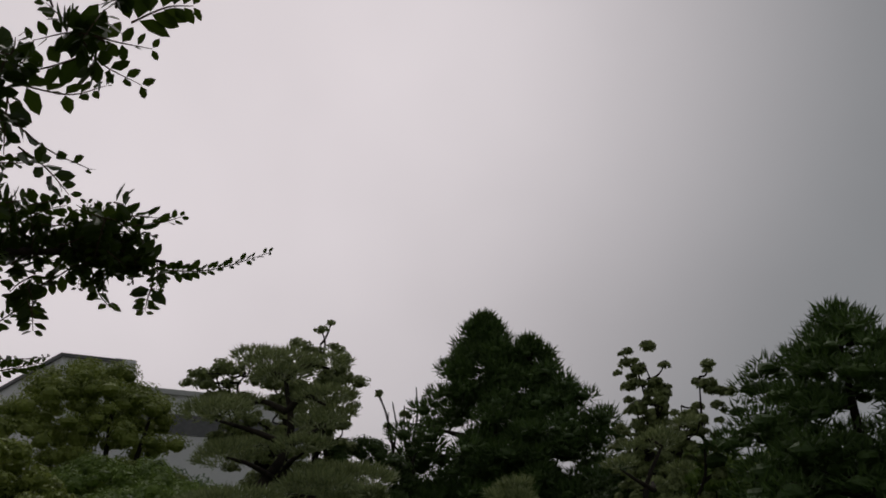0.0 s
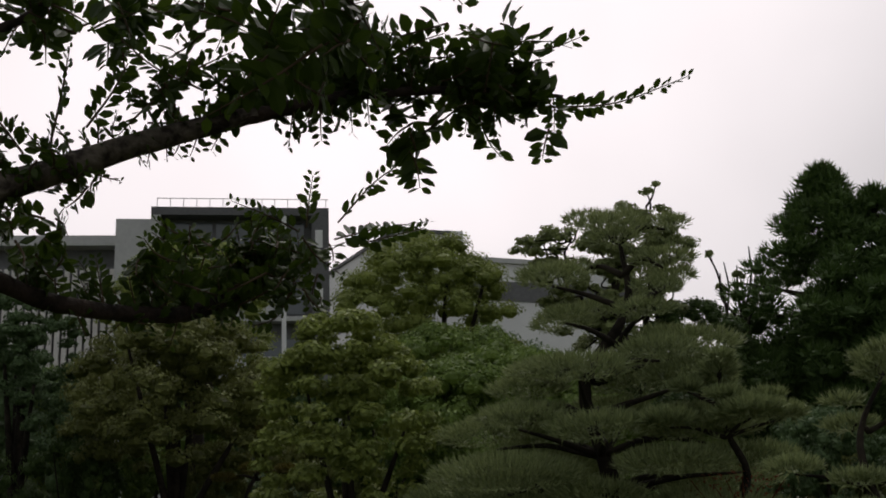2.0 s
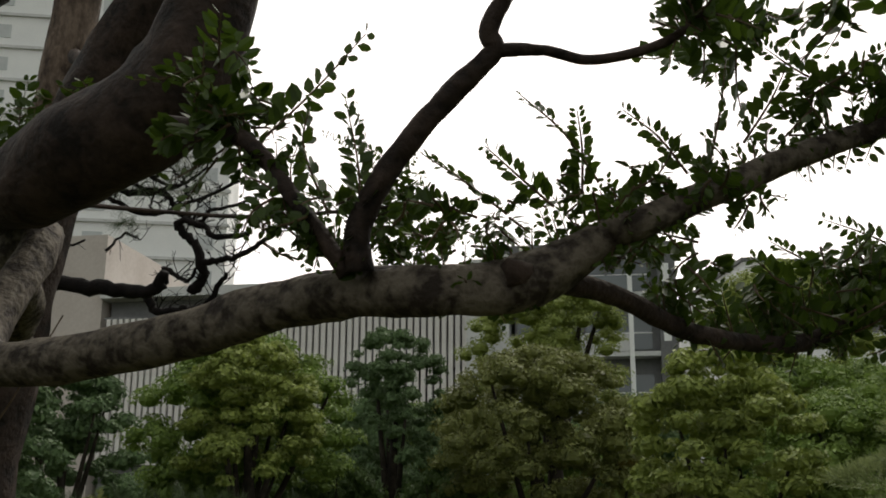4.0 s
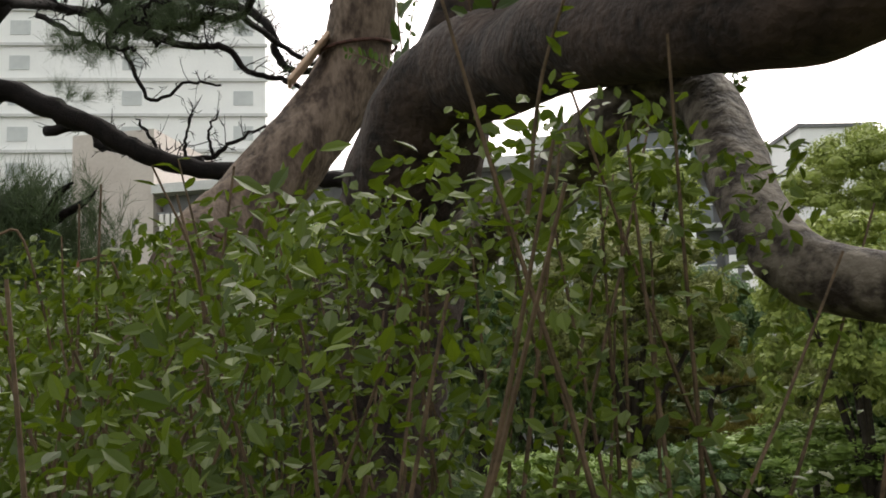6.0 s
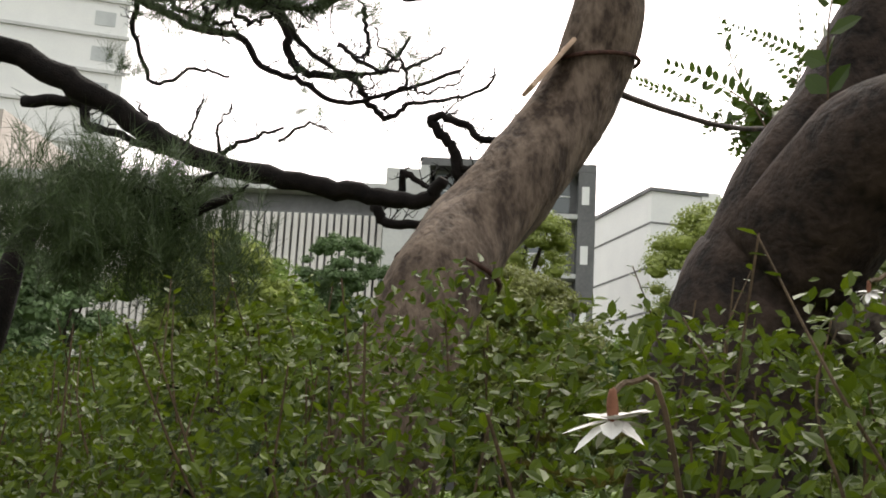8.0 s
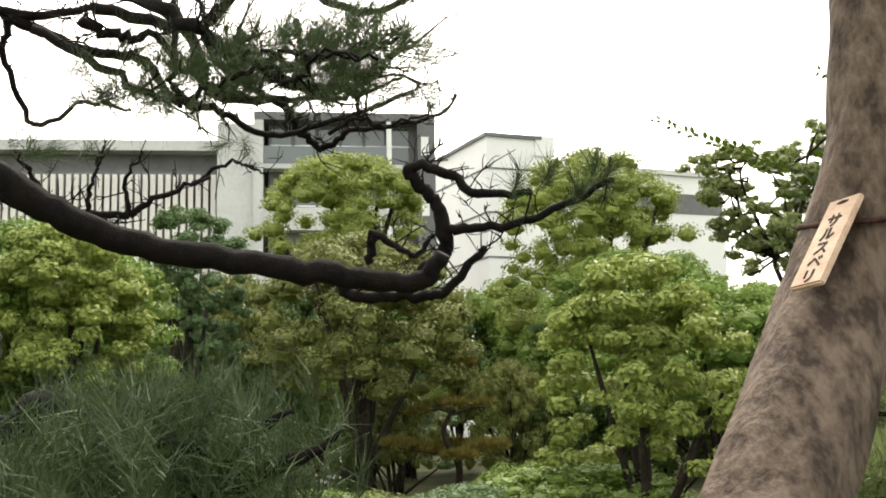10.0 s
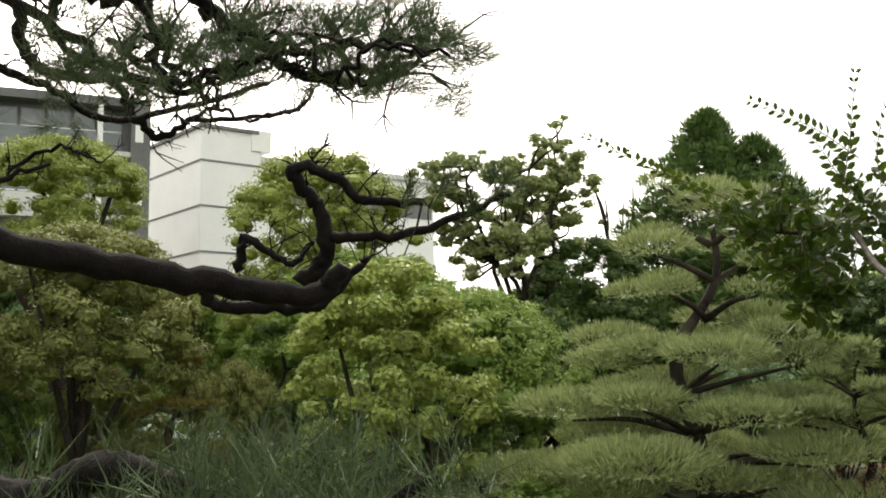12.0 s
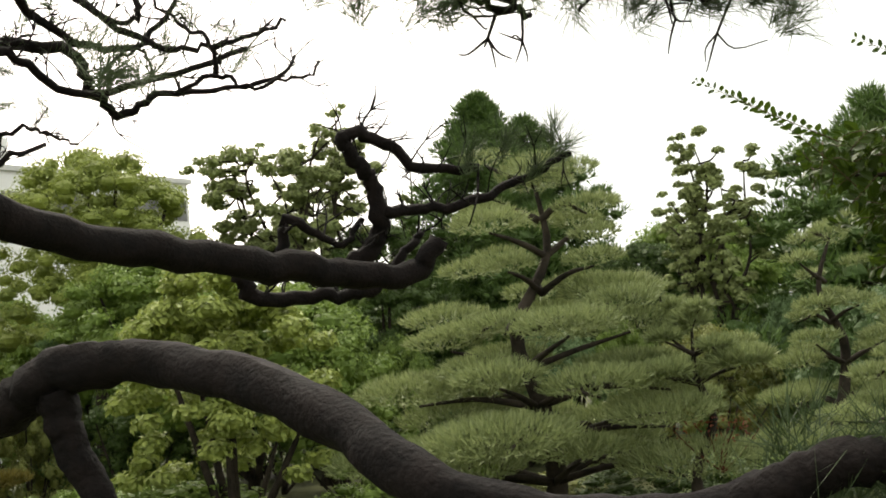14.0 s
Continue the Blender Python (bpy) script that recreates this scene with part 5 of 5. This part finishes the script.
slatted_hall()
tower()


# ---------------------------------------------------------------- small things in the garden
STONE = solid_material("granite", (0.2, 0.2, 0.19), (0.42, 0.41, 0.39), 9.0, 0.9, 0.4)
PETAL = solid_material("petal_white", (0.62, 0.58, 0.56), (0.8, 0.78, 0.76), 30.0, 0.6, 0.1)
CALYX = solid_material("calyx_brown", (0.12, 0.05, 0.03), (0.22, 0.1, 0.06), 40.0, 0.8, 0.1)
RED_TWIG = solid_material("red_twig", (0.06, 0.016, 0.01), (0.14, 0.04, 0.025), 20.0, 0.8, 0.2)
LEAF_RED = leaf_material("leaf_red", (0.1, 0.025, 0.012), (0.28, 0.07, 0.03))


def turned(profile, sides, turn=0.0):
    """A body of revolution from (radius, height) pairs."""
    verts = [(r * math.cos(2 * math.pi * k / sides + turn), r * math.sin(2 * math.pi * k / sides + turn), z) for r, z in profile for k in range(sides)]
    n = len(profile)
    faces = [(i * sides + k, i * sides + (k + 1) % sides, (i + 1) * sides + (k + 1) % sides, (i + 1) * sides + k) for i in range(n - 1) for k in range(sides)]
    faces += [tuple(range(sides))[::-1], tuple(range((n - 1) * sides, n * sides))]
    return verts, faces


def stone_lantern(x, y, z):
    root = thing("stone_lantern", (x, y, z), "low grey granite garden lantern with a wide cap", "lantern")
    for a in (0.5, 2.6, 4.7):
        part("leg", mesh_of("leg", *tube([(0.3 * math.cos(a), 0.3 * math.sin(a), 0), (0.26 * math.cos(a), 0.26 * math.sin(a), 0.14), (0.13 * math.cos(a), 0.13 * math.sin(a), 0.22)], [0.05, 0.045, 0.05], 7, 3), STONE, True), root)
    part("platform", mesh_of("platform", *turned([(0.16, 0.2), (0.24, 0.22), (0.24, 0.26), (0.17, 0.28)], 6), STONE), root)
    part("light_box", mesh_of("light_box", *turned([(0.15, 0.28), (0.155, 0.36), (0.15, 0.44)], 6), STONE), root)
    part("cap", mesh_of("cap", *turned([(0.36, 0.43), (0.39, 0.46), (0.34, 0.49), (0.18, 0.56), (0.06, 0.6)], 6, 0.3), STONE), root)
    part("finial", mesh_of("finial", *turned([(0.05, 0.6), (0.075, 0.64), (0.06, 0.68), (0.01, 0.72)], 8), STONE, True), root)


stone_lantern(-17.0, 14.8, -0.1)


def flower(place, size, rng, name="hedge_flower", label="drooping white flower with a brown calyx on the hedge"):
    root = thing(name, place, label, "flower")
    for k in range(15):
        a = k * 2.399 + rng.uniform(-0.2, 0.2)
        w = np.array([math.cos(a), math.sin(a) * 0.6, rng.uniform(-0.9, 0.2)])
        v, f = leaf_blade(np.array([0, 0, 0.0]), w, np.array([0, -0.3, 1.0]), size * rng.uniform(0.5, 1.1), size * rng.uniform(0.25, 0.5))
        part("petal", mesh_of("petal", v, f, PETAL), root)
    part("calyx", mesh_of("calyx", *lump((0, 0, size * 0.25), (size * 0.12, size * 0.12, size * 0.35), rng, 5, 8, 0.1), CALYX, True), root, "brown dry calyx")
    part("stalk", mesh_of("stalk", *tube([(0, 0, size * 0.5), (0, 0.015, size * 0.75), (0.005, 0.04, size * 0.3), (0.01, 0.075, -0.14), (0.01, 0.1, -0.4)], [0.0016] * 5, 5, 4), TWIG), root)


frng = np.random.default_rng(12)
flower((-2.853, 0.879, 1.733), 0.026, frng)
flower((-2.836, 1.158, 1.836), 0.014, frng, label="small pale pink flower among the hedge leaves")
flower((-2.743, 1.094, 1.797), 0.014, frng, label="small white and pink flower among the hedge leaves")
flower((-2.862, 1.267, 1.820), 0.014, frng, label="small pale pink flower among the hedge leaves")


def white_flower_bush(x, y, z):
    rng = np.random.default_rng(31)
    root = thing("flowering_bush", (x, y, z), "low green bush dotted with white flowers", "bush")
    pieces = [clump_leaves((rng.uniform(-0.3, 0.3), rng.uniform(-0.2, 0.2), 0.35 + rng.uniform(-0.1, 0.15)), (0.25, 0.22, 0.2), 300, 0.05, rng) for _ in range(8)]
    v, f = joined([(a, [tuple(q) for q in b.tolist()]) for a, b in pieces])
    part("foliage", mesh_of("foliage", v, f, LEAF_DARK), root, "", "stuff")
    for k in range(26):
        p = np.array([rng.uniform(-0.42, 0.42), rng.uniform(-0.35, 0.0), rng.uniform(0.3, 0.68)])
        part("blossom", mesh_of("blossom", *lump(p, (0.03, 0.03, 0.022), rng, 4, 6, 0.25), PETAL), root)
    part("stem", mesh_of("stem", *tube([(0, 0, -0.1), (0, 0, 0.2), (0.05, 0, 0.4)], [0.02, 0.015, 0.006], 6, 3), TWIG), root)


wb = (-16.43, 16.06, 0.77)
white_flower_bush(wb[0], wb[1], wb[2] - 0.45)


def red_shrub(x, y, z):
    rng = np.random.default_rng(41)
    root = thing("red_shrub", (x, y, z), "small shrub with rust-red twigs and leaves", "shrub")
    for k in range(6):
        a = k * 1.05
        e = np.array([0.5 * math.cos(a) * rng.uniform(0.4, 1), 0.35 * math.sin(a), rng.uniform(0.25, 0.5)])
        part("twig", mesh_of("twig", *tube([(0, 0, -0.05), tuple(e * 0.5 + rng.normal(0, 0.05, 3)), tuple(e)], [0.012, 0.008, 0.004], 6, 4), RED_TWIG), root)
    v, f = clump_leaves((0, 0, 0.35), (0.5, 0.35, 0.22), 160, 0.04, rng)
    part("foliage", mesh_of("foliage", v, f.tolist(), LEAF_RED), root, "", "stuff")


rs = (-3.62, 12.13, 1.46)
red_shrub(rs[0], rs[1], rs[2] - 0.3)
trunk_cord([(-4.085, 1.926, 2.075), (-4.036, 1.883, 2.088), (-3.972, 1.878, 2.089), (-3.916, 1.910, 2.080), (-3.891, 1.970, 2.063), (-3.904, 2.033, 2.045), (-3.952, 2.076, 2.033), (-4.016, 2.083, 2.031), (-4.072, 2.051, 2.040)], "reddish cord knotted round the foot of the trunk")
